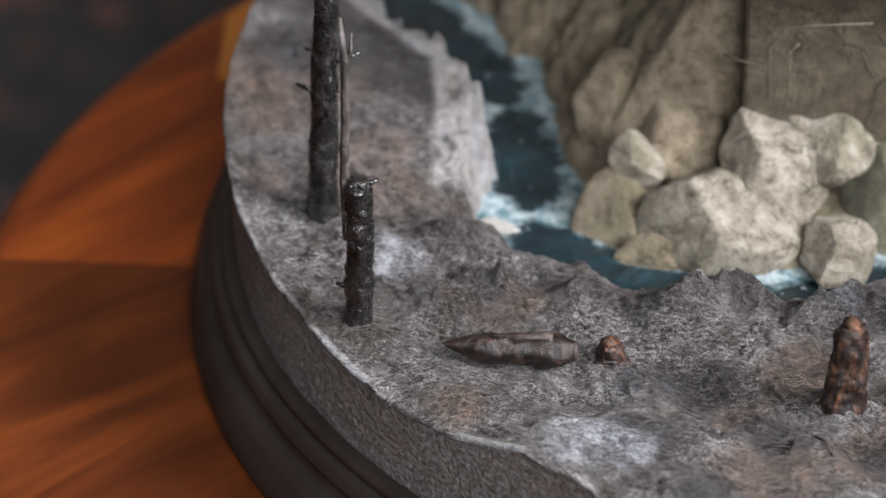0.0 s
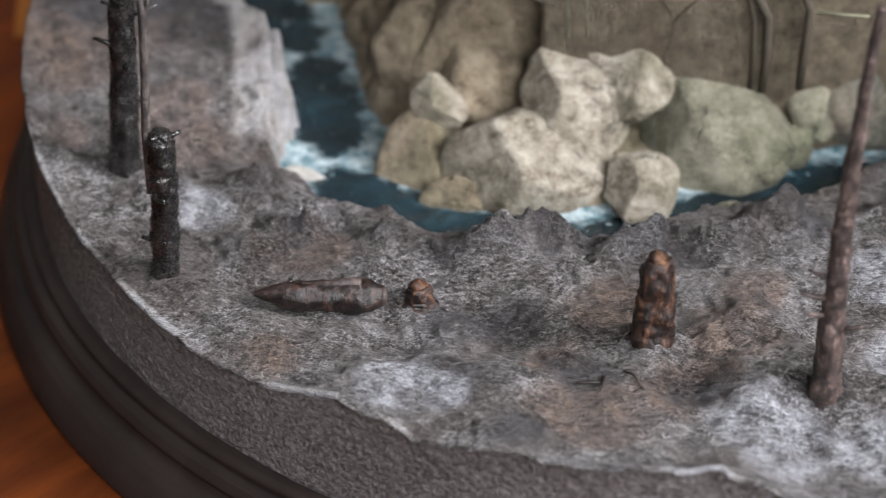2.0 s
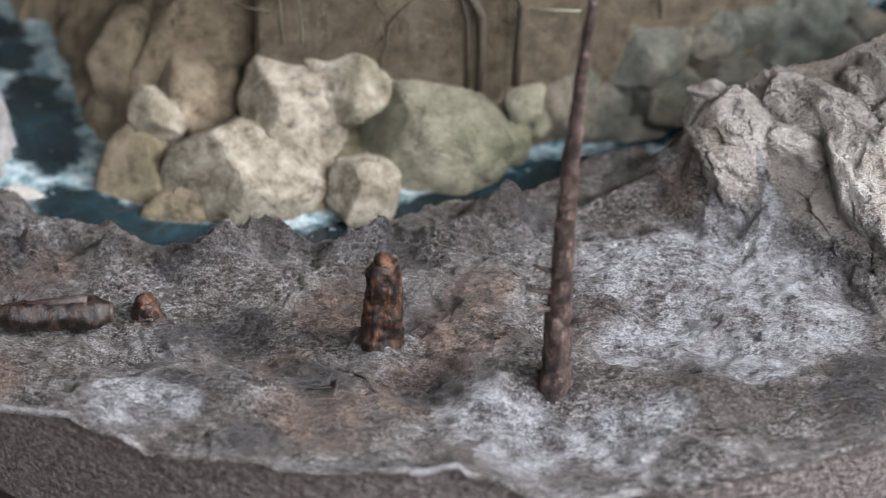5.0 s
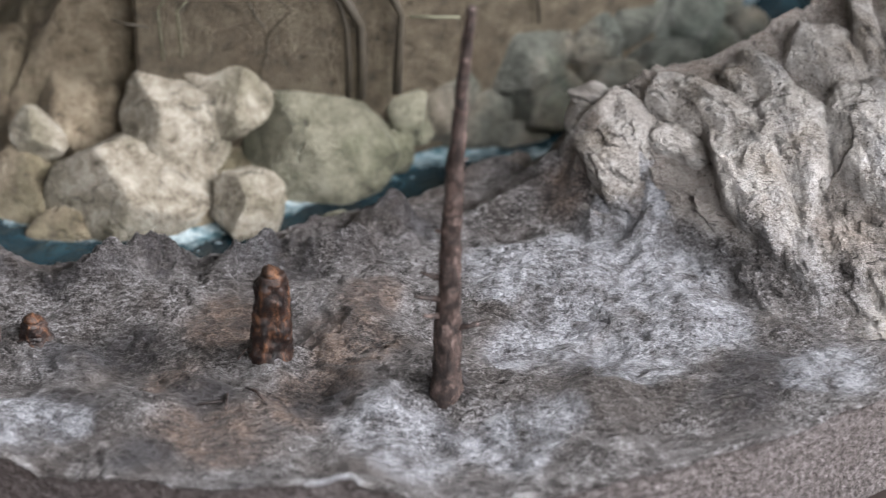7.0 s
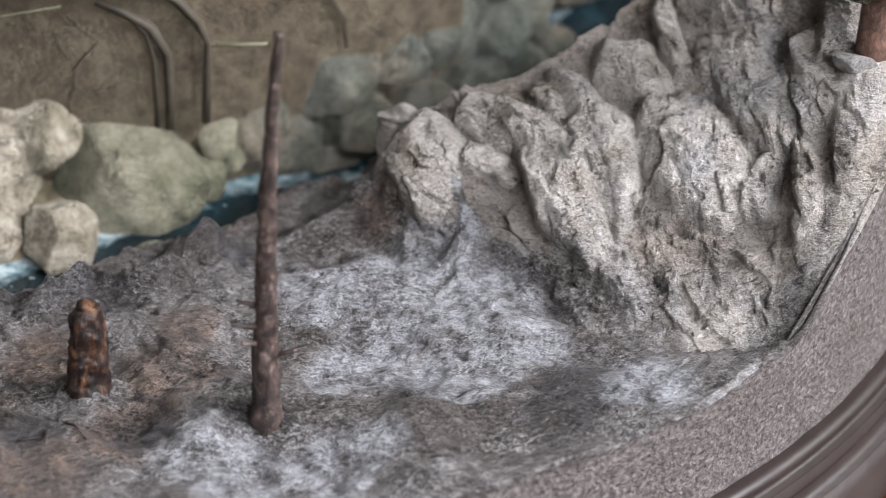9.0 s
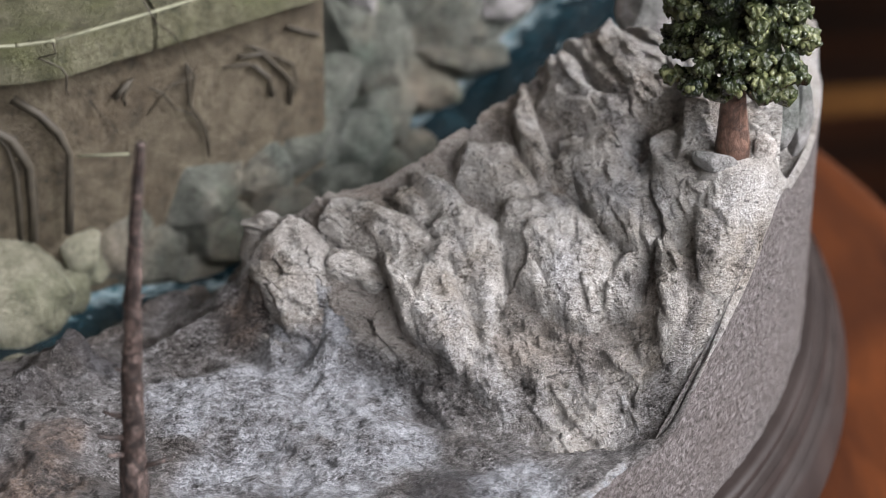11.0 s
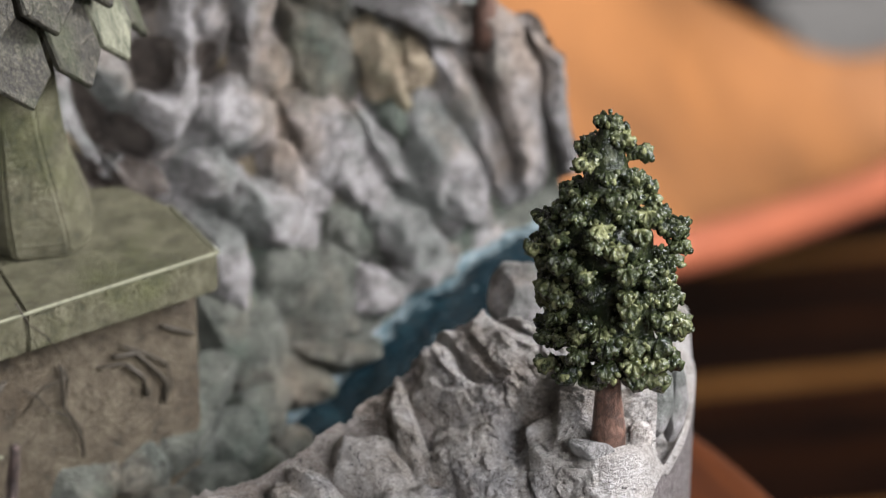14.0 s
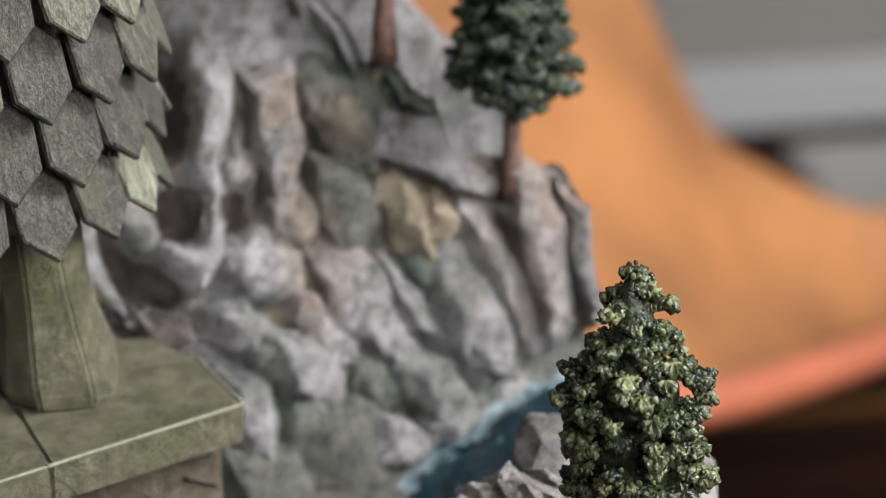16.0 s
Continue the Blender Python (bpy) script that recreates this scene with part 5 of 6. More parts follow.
groove([(-0.0261, -0.0370, 0.0709), (-0.0250, -0.0370, 0.0676), (-0.0231, -0.0370, 0.0651)], 0.00020, "crack", M_GROOVE)
groove([(0.0429, -0.0170, 0.0771), (0.0480, -0.0145, 0.0761), (0.0523, -0.0123, 0.0705), (0.0545, -0.0112, 0.0669), (0.0540, -0.0115, 0.0622)], 0.00050, "carved_arch", M_GROOVE)
groove([(0.0460, -0.0155, 0.0740), (0.0497, -0.0136, 0.0693), (0.0498, -0.0136, 0.0651)], 0.00050, "carved_arch", M_GROOVE)
groove([(0.0538, -0.0116, 0.0807), (0.0576, -0.0097, 0.0783), (0.0612, -0.0079, 0.0762)], 0.00040, "carved_arch", M_GROOVE)
groove([(0.0313, -0.0228, 0.0791), (0.0316, -0.0227, 0.0756), (0.0313, -0.0228, 0.0695), (0.0330, -0.0220, 0.0654), (0.0348, -0.0211, 0.0614), (0.0354, -0.0208, 0.0555)], 0.00025, "crack", M_GROOVE)
groove([(0.0325, -0.0222, 0.0666), (0.0282, -0.0244, 0.0699), (0.0259, -0.0255, 0.0741), (0.0230, -0.0270, 0.0765)], 0.00020, "crack", M_GROOVE)
groove([(0.0191, -0.0289, 0.0795), (0.0170, -0.0300, 0.0780), (0.0157, -0.0306, 0.0764)], 0.00070, "chip", M_GROOVE)
groove([(0.0072, -0.0370, 0.0671), (0.0131, -0.0370, 0.0667), (0.0178, -0.0370, 0.0666)], 0.00030, "incised_line", M_CHALK)
groove([(0.0036, -0.0445, 0.0980), (0.0040, -0.0445, 0.0954), (0.0005, -0.0445, 0.0946), (0.0049, -0.0445, 0.0921), (0.0059, -0.0445, 0.0901), (0.0055, -0.0445, 0.0862)], 0.00020, "crack", M_GROOVE)
groove([(0.0224, -0.0345, 0.1009), (0.0248, -0.0334, 0.0952), (0.0282, -0.0317, 0.0914), (0.0310, -0.0303, 0.0865)], 0.00016, "crack", M_GROOVE)
groove([(0.0312, -0.0228, 0.0794), (0.0329, -0.0220, 0.0758), (0.0317, -0.0226, 0.0694), (0.0351, -0.0209, 0.0623), (0.0354, -0.0208, 0.0569)], 0.00022, "crack", M_GROOVE)
groove([(0.0329, -0.0220, 0.0758), (0.0273, -0.0248, 0.0754), (0.0221, -0.0274, 0.0702)], 0.00014, "crack", M_GROOVE)
groove([(0.0450, -0.0160, 0.0790), (0.0502, -0.0134, 0.0753), (0.0550, -0.0110, 0.0711), (0.0556, -0.0107, 0.0659), (0.0539, -0.0116, 0.0617)], 0.00030, "crack", M_GROOVE)
groove([(0.0392, -0.0189, 0.0757), (0.0448, -0.0161, 0.0748), (0.0495, -0.0137, 0.0700), (0.0506, -0.0132, 0.0649)], 0.00025, "crack", M_GROOVE)
groove([(0.0196, -0.0286, 0.0799), (0.0173, -0.0298, 0.0760), (0.0179, -0.0295, 0.0742)], 0.00033, "chip", M_GROOVE)
groove([(0.0104, -0.0332, 0.0778), (0.0126, -0.0321, 0.0737), (0.0159, -0.0305, 0.0684)], 0.00014, "crack", M_GROOVE)
for a, b in ((SLAB[0], SLAB[1]), (SLAB[1], SLAB[2]), (SLAB[2], SLAB[3]), (SLAB[3], SLAB[4])):
    groove([(a[0] + (b[0] - a[0]) * k / 8, a[1] + (b[1] - a[1]) * k / 8 + 0.0003, SLAB_TOP - 0.0004) for k in range(9)], 0.00042, "worn_edge", M_CHALK)
# </carvings>


# ---------------------------------------------------------------- statue
def statue():
    rs = np.random.RandomState(5)
    bm = bmesh.new()

    def block(profile, centre, turn):
        rings = []
        for z, rx, ry in profile:
            ring = []
            for k in range(8):
                a = 2 * math.pi * (k + 0.5) / 8
                x, y = rx * math.cos(a), ry * math.sin(a)
                c, s2 = math.cos(turn), math.sin(turn)
                ring.append(bm.verts.new((centre[0] + x * c - y * s2, centre[1] + x * s2 + y * c, centre[2] + z)))
            rings.append(ring)
        for a, b in zip(rings, rings[1:]):
            for k in range(8):
                bm.faces.new((a[k], a[(k + 1) % 8], b[(k + 1) % 8], b[k]))
        bm.faces.new(list(reversed(rings[0])))
        bm.faces.new(rings[-1])

    # blunt, hewn foot
    foot_turns = [radians(d) for d in (-160, -112, -62, -20, 30, 80, 125, 168)]
    rings = []
    for z, r in ((0.0, 0.0128), (0.0022, 0.0138), (0.0075, 0.0137), (0.0150, 0.0122), (0.0230, 0.0104), (0.0300, 0.0098), (0.06, 0.0105)):
        rings.append([bm.verts.new((0.0292 + r * (1.0 + 0.10 * math.sin(3 * d + 60 * z)) * math.cos(d) - 0.10 * z, 0.0005 + 0.9 * r * math.sin(d), SLAB_TOP + z + 0.0012 * math.sin(5 * d) * (z > 0.002))) for d in foot_turns])
    for a, b in zip(rings, rings[1:]):
        for k in range(8):
            bm.faces.new((a[k], a[(k + 1) % 8], b[(k + 1) % 8], b[k]))
    bm.faces.new(list(reversed(rings[0])))
    bm.faces.new(rings[-1])
    # trunk of the body behind the scales
    block([(0.044, 0.038, 0.029), (0.054, 0.043, 0.0325), (0.16, 0.046, 0.0355), (0.22, 0.040, 0.031)], (0.0060, 0.0060, SLAB_TOP), radians(22))
    bmesh.ops.bevel(bm, geom=bm.edges[:], offset=0.0012, segments=2, affect="EDGES", clamp_overlap=True)
    for f in bm.faces:
        m = f.calc_center_median()
        f.material_index = 1 if math.hypot(m.x - 0.028, m.y) < 0.0165 and m.z < SLAB_TOP + 0.062 else 0
    # hexagonal scales in hanging rows
    for row in range(8):
        z = SLAB_TOP + 0.0520 + 0.0150 * row
        for k in range(-6, 9):
            a = radians(-62 + 19.0 * (k + 0.5 * (row % 2)))
            rx, ry = 0.0448 + 0.0005 * row, 0.0355 + 0.0005 * row
            ca, sa = math.cos(a), math.sin(a)
            ct, st = math.cos(radians(22)), math.sin(radians(22))
            cx, cy = rx * ca, ry * sa
            c = Vector((0.0060 + cx * ct - cy * st, 0.0060 + cx * st + cy * ct, z))
            nx, ny = ca / rx, sa / ry
            nrm = Vector((nx * ct - ny * st, nx * st + ny * ct, 0)).normalized()
            w, h, th = 0.0069 * (0.92 + 0.1 * rs.rand()), 0.0112 * (0.95 + 0.1 * rs.rand()), 0.0017
            side = Vector((0, 0, 1)).cross(nrm)
            lean = nrm * (0.34 + 0.14 * rs.rand()) + Vector((0, 0, -1)) + side * 0.10 * (rs.rand() - 0.5)
            lean.normalize()
            out = nrm + Vector((0, 0, 0.30)) + side * 0.10 * (rs.rand() - 0.5)
            out.normalize()
            hexa = [(-1, -0.45), (-1, 0.45), (0, 1.0), (1, 0.45), (1, -0.45), (0, -1.0)]
            lo = [bm.verts.new(c + side * (u * w) + lean * (v * h)) for u, v in hexa]
            hi = [bm.verts.new(c + side * (u * w * 0.93) + lean * (v * h * 0.95) + out * th) for u, v in hexa]
            mid = [bm.verts.new(c + side * (u * w) + lean * (v * h) + out * th * 0.72) for u, v in hexa]
            bm.faces.new(hi)
            for i in range(6):
                j = (i + 1) % 6
                bm.faces.new((lo[i], lo[j], mid[j], mid[i]))
                bm.faces.new((mid[i], mid[j], hi[j], hi[i]))
    bmesh.ops.recalc_face_normals(bm, faces=bm.faces[:])
    ob = part("stone_statue", bm, M_STATUE, smooth=False)
    ob.data.materials.append(M_STONE)
    return tagged(ob, "weathered green-grey stone statue with hexagonal scale skirt on the platform", "statue")


statue()


# ---------------------------------------------------------------- trees
def leaf_clump(bm, c, outward, size, rs):
    """A frilled pad of leaves: a drooping scalloped rosette with a raised middle."""
    up = Vector((0, 0, 1))
    side = up.cross(outward)
    if side.length < 1e-4:
        side = Vector((1, 0, 0))
    side.normalize()
    lobes = 6 + int(rs.rand() * 4)
    tip = rs.rand() * 6.28
    nseg, rings = lobes * 4, (0.0, 0.35, 0.7, 1.0, 0.8)
    hgt = (0.42, 0.40, 0.20, -0.10, -0.42)
    sway = outward * 0.25 - up * 0.08
    prev = None
    first = bm.verts.new(c + up * size * 0.45)
    for f, h in zip(rings[1:], hgt[1:]):
        ring = []
        for k in range(nseg):
            a = 2 * math.pi * k / nseg
            scal = 0.66 + 0.34 * abs(math.cos((a * lobes + tip) / 2)) ** 0.6
            lift = 0.34 * math.cos(a * lobes + tip) * f + 0.22 * math.cos(a * 3 + tip * 2) * f
            q = size * f * (scal if f > 0.5 else 1) * (0.88 + 0.24 * rs.rand())
            ring.append(bm.verts.new(c + outward * (math.cos(a) * q) + side * (math.sin(a) * q) + up * size * (h + lift + 0.20 * (rs.rand() - 0.5)) + sway * size * f * math.cos(a)))
        for k in range(nseg):
            if prev is None:
                bm.faces.new((first, ring[k], ring[(k + 1) % nseg]))
            else:
                bm.faces.new((prev[k], ring[k], ring[(k + 1) % nseg], prev[(k + 1) % nseg]))
        prev = ring
    bm.faces.new(list(reversed(prev)))


def beads(places, sizes, seed):
    """Many small rounded leaf tips as one mesh: each a slightly crooked ball."""
    rs = np.random.RandomState(seed)
    bm = bmesh.new()
    bmesh.ops.create_icosphere(bm, subdivisions=2, radius=1.0)
    ball = np.array([tuple(v.co) for v in bm.verts])
    tris = np.array([[v.index for v in f.verts] for f in bm.faces])
    bm.free()
    n = len(places)
    stretch = 0.75 + 0.5 * rs.rand(n, 1, 3)
    wob = 1 + 0.22 * np.sin(ball[None] @ (rs.normal(size=(n, 3, 1)) * 2.2) + 6 * rs.rand(n, 1, 1))
    co = np.array(places)[:, None] + ball[None] * stretch * wob * np.array(sizes)[:, None, None]
    faces = tris[None] + (np.arange(n) * len(ball))[:, None, None]
    return co.reshape(-1, 3), faces.reshape(-1, 3)


def pine(name, at, height, crown_low, radius, trunk_r, material, seed, label, profile=(), lean=(0, 0), bead=0.00088):
    """A cast model tree: a flared trunk and a dark core hung with curled clusters of glossy leaf tips."""
    rs = np.random.RandomState(seed)
    tree = thing(name, label, "tree", "model trees", at)
    n = 9
    pts = [(lean[0] * k / n, lean[1] * k / n, height * 0.93 * k / n - 0.003) for k in range(n + 1)]
    tube(pts, [trunk_r * (1.22 - 0.30 * min(1, k / 2) - 0.70 * k / n) + 0.0003 for k in range(n + 1)], M_TRUNK, "trunk", tree, 9, jitter=0.05, seed=seed)
    fs, ws = [q[0] for q in profile], [q[1] for q in profile]
    # core
    rows, cols = 44, 60
    f = np.linspace(0, 1, rows)[:, None]
    a = np.linspace(0, 2 * math.pi, cols, endpoint=False)[None]
    rr = radius * np.maximum(0.14, np.interp(f, fs, ws)) * (1 - 0.3 * f) * (0.64 + 0.16 * fbm(np.cos(a) * 3 + 0 * f, np.sin(a) * 3 + f * 14, 1.0, 3, seed)) * np.minimum(1, f / 0.04 + 0.1)
    z = crown_low + 0.0015 + (height - crown_low - 0.003) * f + 0 * a
    core = new("crown_core", grid_mesh("crown_core", rr * np.cos(a) + lean[0] * z / height, rr * np.sin(a) + lean[1] * z / height, z, True, material))
    core.parent = tree
    core["label"] = "dark shaded inner foliage"
    # ruffled pads in sagging tiers, rimmed with curled tips
    bm = bmesh.new()
    places, sizes = [], []
    step = bead * 5.3
    levels = int((height - crown_low) / step) + 1
    for lv in range(levels + 1):
        fl = lv / levels
        r = radius * float(np.interp(fl, fs, ws))
        count = max(1 if lv == levels else 4, int(2 * math.pi * r / (bead * 7.4)))
        swell = rs.rand(3) * 6.28
        for k in range(count):
            turn = 2 * math.pi * (k + 0.5 * (lv % 2) + 0.5 * (rs.rand() - 0.5)) / count + 0.7 * lv
            reach = max(0.0, r - bead * 1.8) * (0.82 + 0.22 * rs.rand() + 0.06 * math.sin(2 * turn + swell[0]) + 0.05 * math.sin(3 * turn + swell[1]))
            zc = crown_low + (height - crown_low - 0.0022) * fl + step * 0.8 * (rs.rand() - 0.5) * (fl < 0.98)
            o = Vector((math.cos(turn), math.sin(turn), 0))
            w = Vector((-math.sin(turn), math.cos(turn), 0))
            c = o * reach + Vector((lean[0] * zc / height, lean[1] * zc / height, zc))
            wide = bead * (2.5 + 1.3 * rs.rand()) * (1 - 0.3 * fl)
            leaf_clump(bm, c, o, wide, rs)
            tips = 9 + int(5 * rs.rand())
            for j in range(tips):
                e = 2 * math.pi * (j + 0.6 * rs.rand()) / tips
                q = wide * (0.82 + 0.22 * rs.rand())
                drop = -0.30 * wide * (0.4 + max(0, math.cos(e))) + 0.35 * wide * math.sin(e * 3 + turn * 5)
                places.append(tuple(c + w * (math.sin(e) * q) + o * (math.cos(e) * q) + Vector((0, 0, drop + 0.25 * wide))))
                sizes.append(bead * (0.38 + 0.45 * rs.rand()))
    for f in bm.faces:
        f.smooth = True
    part("foliage", bm, material, tree)
    co, tri = beads(places, sizes, seed)
    me = bpy.data.meshes.new("leaf_mass")
    me.from_pydata(co.tolist(), [], tri.tolist())
    me.polygons.foreach_set("use_smooth", np.ones(len(tri), bool))
    me.materials.append(material)
    leaves = new("leaf_mass", me)
    leaves.parent = tree
    tagged(leaves, "glossy curled green leaf tips", kind="stuff")
    return tree


PINE = [(0, 0.62), (0.1, 0.92), (0.25, 0.86), (0.42, 0.84), (0.54, 1.0), (0.64, 0.66), (0.76, 0.58), (0.88, 0.40), (0.96, 0.18), (1, 0.06)]
ROUND = [(0, 0.55), (0.12, 0.9), (0.35, 1.0), (0.6, 0.9), (0.8, 0.6), (1, 0.15)]
pine("pine_tree", (0.1352, -0.0828, 0.0830), 0.0728, 0.0185, 0.0164, 0.0031, M_LEAF, 3, "glossy dark green model pine on the cliff edge", PINE, (-0.0022, 0.0))
pine("round_tree", (0.1398, 0.0610, 0.1120), 0.060, 0.0225, 0.0155, 0.0026, M_LEAF2, 8, "dark green rounded model tree on the far cliff", ROUND)
pine("round_tree", (0.1112, 0.0690, 0.1450), 0.070, 0.0300, 0.0155, 0.0026, M_LEAF2, 12, "dark green model tree high on the far cliff", ROUND)


def shrub(at, seed):
    rs = np.random.RandomState(seed)
    bush = thing("shrub", "frosted grey-green shrub at the rim", "shrub", "", at)
    bm = bmesh.new()
    for k in range(70):
        v = Vector(rs.normal(size=3))
        v.normalize()
        v.z = abs(v.z)
        c = Vector((v.x * 0.015, v.y * 0.011, v.z * 0.016)) * (0.55 + 0.45 * rs.rand())
        leaf_clump(bm, c, Vector((v.x, v.y, 0.01)).normalized(), 0.0030, rs)
    part("crown", bm, M_FROST, bush)
    tube([(0, 0, -0.004), (0, 0, 0.008)], 0.002, M_TRUNK, "trunk", bush)


shrub((-0.151, 0.020, 0.048), 4)


def gnarled(points, radii, depth, seed, sides=26, rows=46):
    """A trunk with pits, ribs and flaking bark."""
    P = np.array([tuple(p) for p in points])
    n = len(P)
    u = np.linspace(0, n - 1, rows)
    C = np.stack([np.interp(u, range(n), P[:, k]) for k in range(3)], -1)
    R = np.interp(u, range(n), radii)
    T = np.gradient(C, axis=0)
    bm = bmesh.new()
    rings = []
    off = Vector((seed * 3.1, seed * 1.7, seed * 0.9))
    for c, r, t in zip(C, R, T):
        t = Vector(t).normalized()
        ref = Vector((1, 0, 0)) if abs(t.x) < 0.8 else Vector((0, 0, 1))
        e = (ref - t * ref.dot(t)).normalized()
        w = t.cross(e)
        ring = []
        for k in range(sides):
            a = 2 * math.pi * k / sides
            d = e * math.cos(a) + w * math.sin(a)
            p = Vector(c) + d * r
            q = (p - t * (p.dot(t) * 0.6)) * 420 + off
            m = 1 + depth * (noise.fractal(q, 0.7, 2.2, 4) - 0.6 * max(0, noise.noise(q * 0.6) - 0.15))
            ring.append(bm.verts.new(Vector(c) + d * (r * max(0.5, m))))
        rings.append(ring)
    for a, b in zip(rings, rings[1:]):
        for k in range(sides):
            bm.faces.new((a[k], a[(k + 1) % sides], b[(k + 1) % sides], b[k]))
    bm.faces.new(list(reversed(rings[0])))
    bm.faces.new(rings[-1])
    return bm


def dead_tree(name, base_at, top, r0, r1, material, twigs, seed, label, broken=False, n=16):
    """A bare standing trunk with twigs at (height share, turn, length)."""
    rs = np.random.RandomState(seed)
    tree = thing(name, label, "dead tree", "", base_at)
    top = Vector(top)
    bend = Vector((rs.rand() - 0.5, rs.rand() - 0.5, 0)) * 0.03 * top.length
    pts, rad2 = [], []
    for k in range(n + 1):
        f = k / n
        pts.append(top * f + bend * math.sin(f * math.pi) + Vector((rs.rand() - 0.5, rs.rand() - 0.5, 0)) * r0 * 0.14 + Vector((0, 0, -0.003 * (1 - f))))
        flare = 1 + 0.32 * math.exp(-f * 18)
        rad2.append((r0 * (1 - f) + r1 * f) * flare * (1 + 0.04 * (rs.rand() - 0.5)))
    if broken:
        rad2[-1] *= 0.7
    part("trunk", gnarled(pts, rad2, 0.15, seed, 28, 130), material, tree)
    for i, (f, turn, ln) in enumerate(twigs):
        p = top * f + bend * math.sin(f * math.pi)
        r = r0 * (1 - f) + r1 * f
        d = Vector((math.cos(radians(turn)), math.sin(radians(turn)), 0.35))
        e = p + d * (r * 0.5)
        tip = p + d * (r + ln)
        mid2 = (e + tip) / 2 + Vector((0, 0, -0.06 * ln))
        tube([e, mid2, tip], [r * 0.32, r * 0.2, r * 0.13], material, "twig", tree, 6, jitter=0.15, seed=seed + i)
    return tree


dead_tree("charred_tree", (-0.1324, -0.0772, 0.0440), (0.004, 0.004, 0.085), 0.0031, 0.0020, M_CHAR, [(0.35, 185, 0.003), (0.43, 10, 0.0045), (0.46, 200, 0.0015), (0.3, 300, 0.002)], 2, "glossy charred bare trunk standing near the rim")
snag = dead_tree("charred_snag", (-0.1179, -0.1112, 0.0408), (0.0012, 0.0015, 0.0345), 0.0030, 0.0026, M_CHAR, [(0.28, 190, 0.0015), (0.95, 20, 0.0012), (0.97, 250, 0.001)], 6, "broken charred snag with a thin grey sprig", True)
tube([(-0.0020, 0.002, 0.020), (-0.0020, 0.0022, 0.034), (-0.0012, 0.0022, 0.046), (-0.0010, 0.0024, 0.060), (-0.0018, 0.0026, 0.069)], [0.0006, 0.0008, 0.0009, 0.0008, 0.0004], M_SPRIG, "sprig", snag, 7, jitter=0.15)
tube([(-0.0011, 0.0024, 0.057), (0.0002, 0.0026, 0.063), (0.0004, 0.0026, 0.066)], [0.0006, 0.0004, 0.0002], M_SPRIG, "sprig_fork", snag, 6, jitter=0.15)
tube([(-0.0020, 0.0022, 0.040), (-0.0032, 0.0022, 0.0425)], [0.0005, 0.0003], M_SPRIG, "sprig_fork", snag, 6, jitter=0.15)
dead_tree("bare_spruce", (0.0119, -0.1373, 0.0414), (0.0048, 0.0032, 0.0835), 0.0029, 0.0008, M_DEAD, [(0.28, 200, 0.0042), (0.24, 215, 0.0030), (0.20, -10, 0.0048), (0.33, 180, 0.003), (0.62, 20, 0.001), (0.45, 190, 0.001)], 9, "bare red-brown dead spruce trunk with short twigs", n=26)


def stump(at, r, h, label, seed, lean=(0, 0)):
    rs = np.random.RandomState(seed)
    ob = thing("tree_stump", label, "tree stump", "", at)
    pts, rr = [], []
    n = 10
    for k in range(n + 1):
        f = k / n
        pts.append((lean[0] * f, lean[1] * f, h * f - 0.002 * (1 - f)))
        rr.append(r * (1.02 - 0.26 * f + 0.24 * math.exp(-f * 7)) * (1 + 0.08 * (rs.rand() - 0.5)))
    rr[-1] *= 0.80
    part("bark", gnarled(pts, rr, 0.26, seed, 40, 70), M_STUMP, ob)
    c = Vector((lean[0], lean[1], h + 0.0001))
    tube([c - Vector((0, 0, 0.0008)), c + Vector((0, 0, 0.0003)), c + Vector((0.0004, 0, 0.0007))], [rr[-1] * 0.95, rr[-1] * 0.9, rr[-1] * 0.55], M_CUT, "broken_top", ob, 12, jitter=0.2, seed=seed, label="splintered ochre wood")
    return ob


stump((-0.0213, -0.1222, 0.0402), 0.0040, 0.0205, "rusty brown snapped tree stump", 3, (0.001, 0.001))
stump((-0.0672, -0.1122, 0.0425), 0.0030, 0.0022, "low ochre-topped tree stub", 5)


def fallen_log():
    rs = np.random.RandomState(8)
    ob = thing("fallen_log", "charred brown fallen log lying on the ash", "log", "", (-0.0858, -0.1185, 0.0455))
    d = Vector((0.0125, 0.001, 0.0))
    pts = [d * (-1 + 2 * k / 12) + Vector((0, 0, 0.0004 * (rs.rand() - 0.5))) for k in range(13)]
    rr = [0.0005, 0.0013, 0.0020, 0.0026] + [0.0029 + 0.0003 * k / 8 for k in range(9)]
    rr[-1] *= 0.6
    part("trunk", gnarled(pts, rr, 0.17, 3, 30, 80), M_LOG, ob)
    tube([pts[-1] - d * 0.02, pts[-1] + d * 0.05], [0.0021, 0.0016], M_DEAD, "cut_end", ob, 10, jitter=0.15, label="pale splintered end")
    tube([pts[4] + Vector((0, 0, 0.002)), pts[10] + Vector((0, 0.0002, 0.0030))], [0.0008, 0.0012], M_DEAD, "bark_strip", ob, 8, jitter=0.2, seed=6, label="lifted reddish bark strip")


fallen_log()


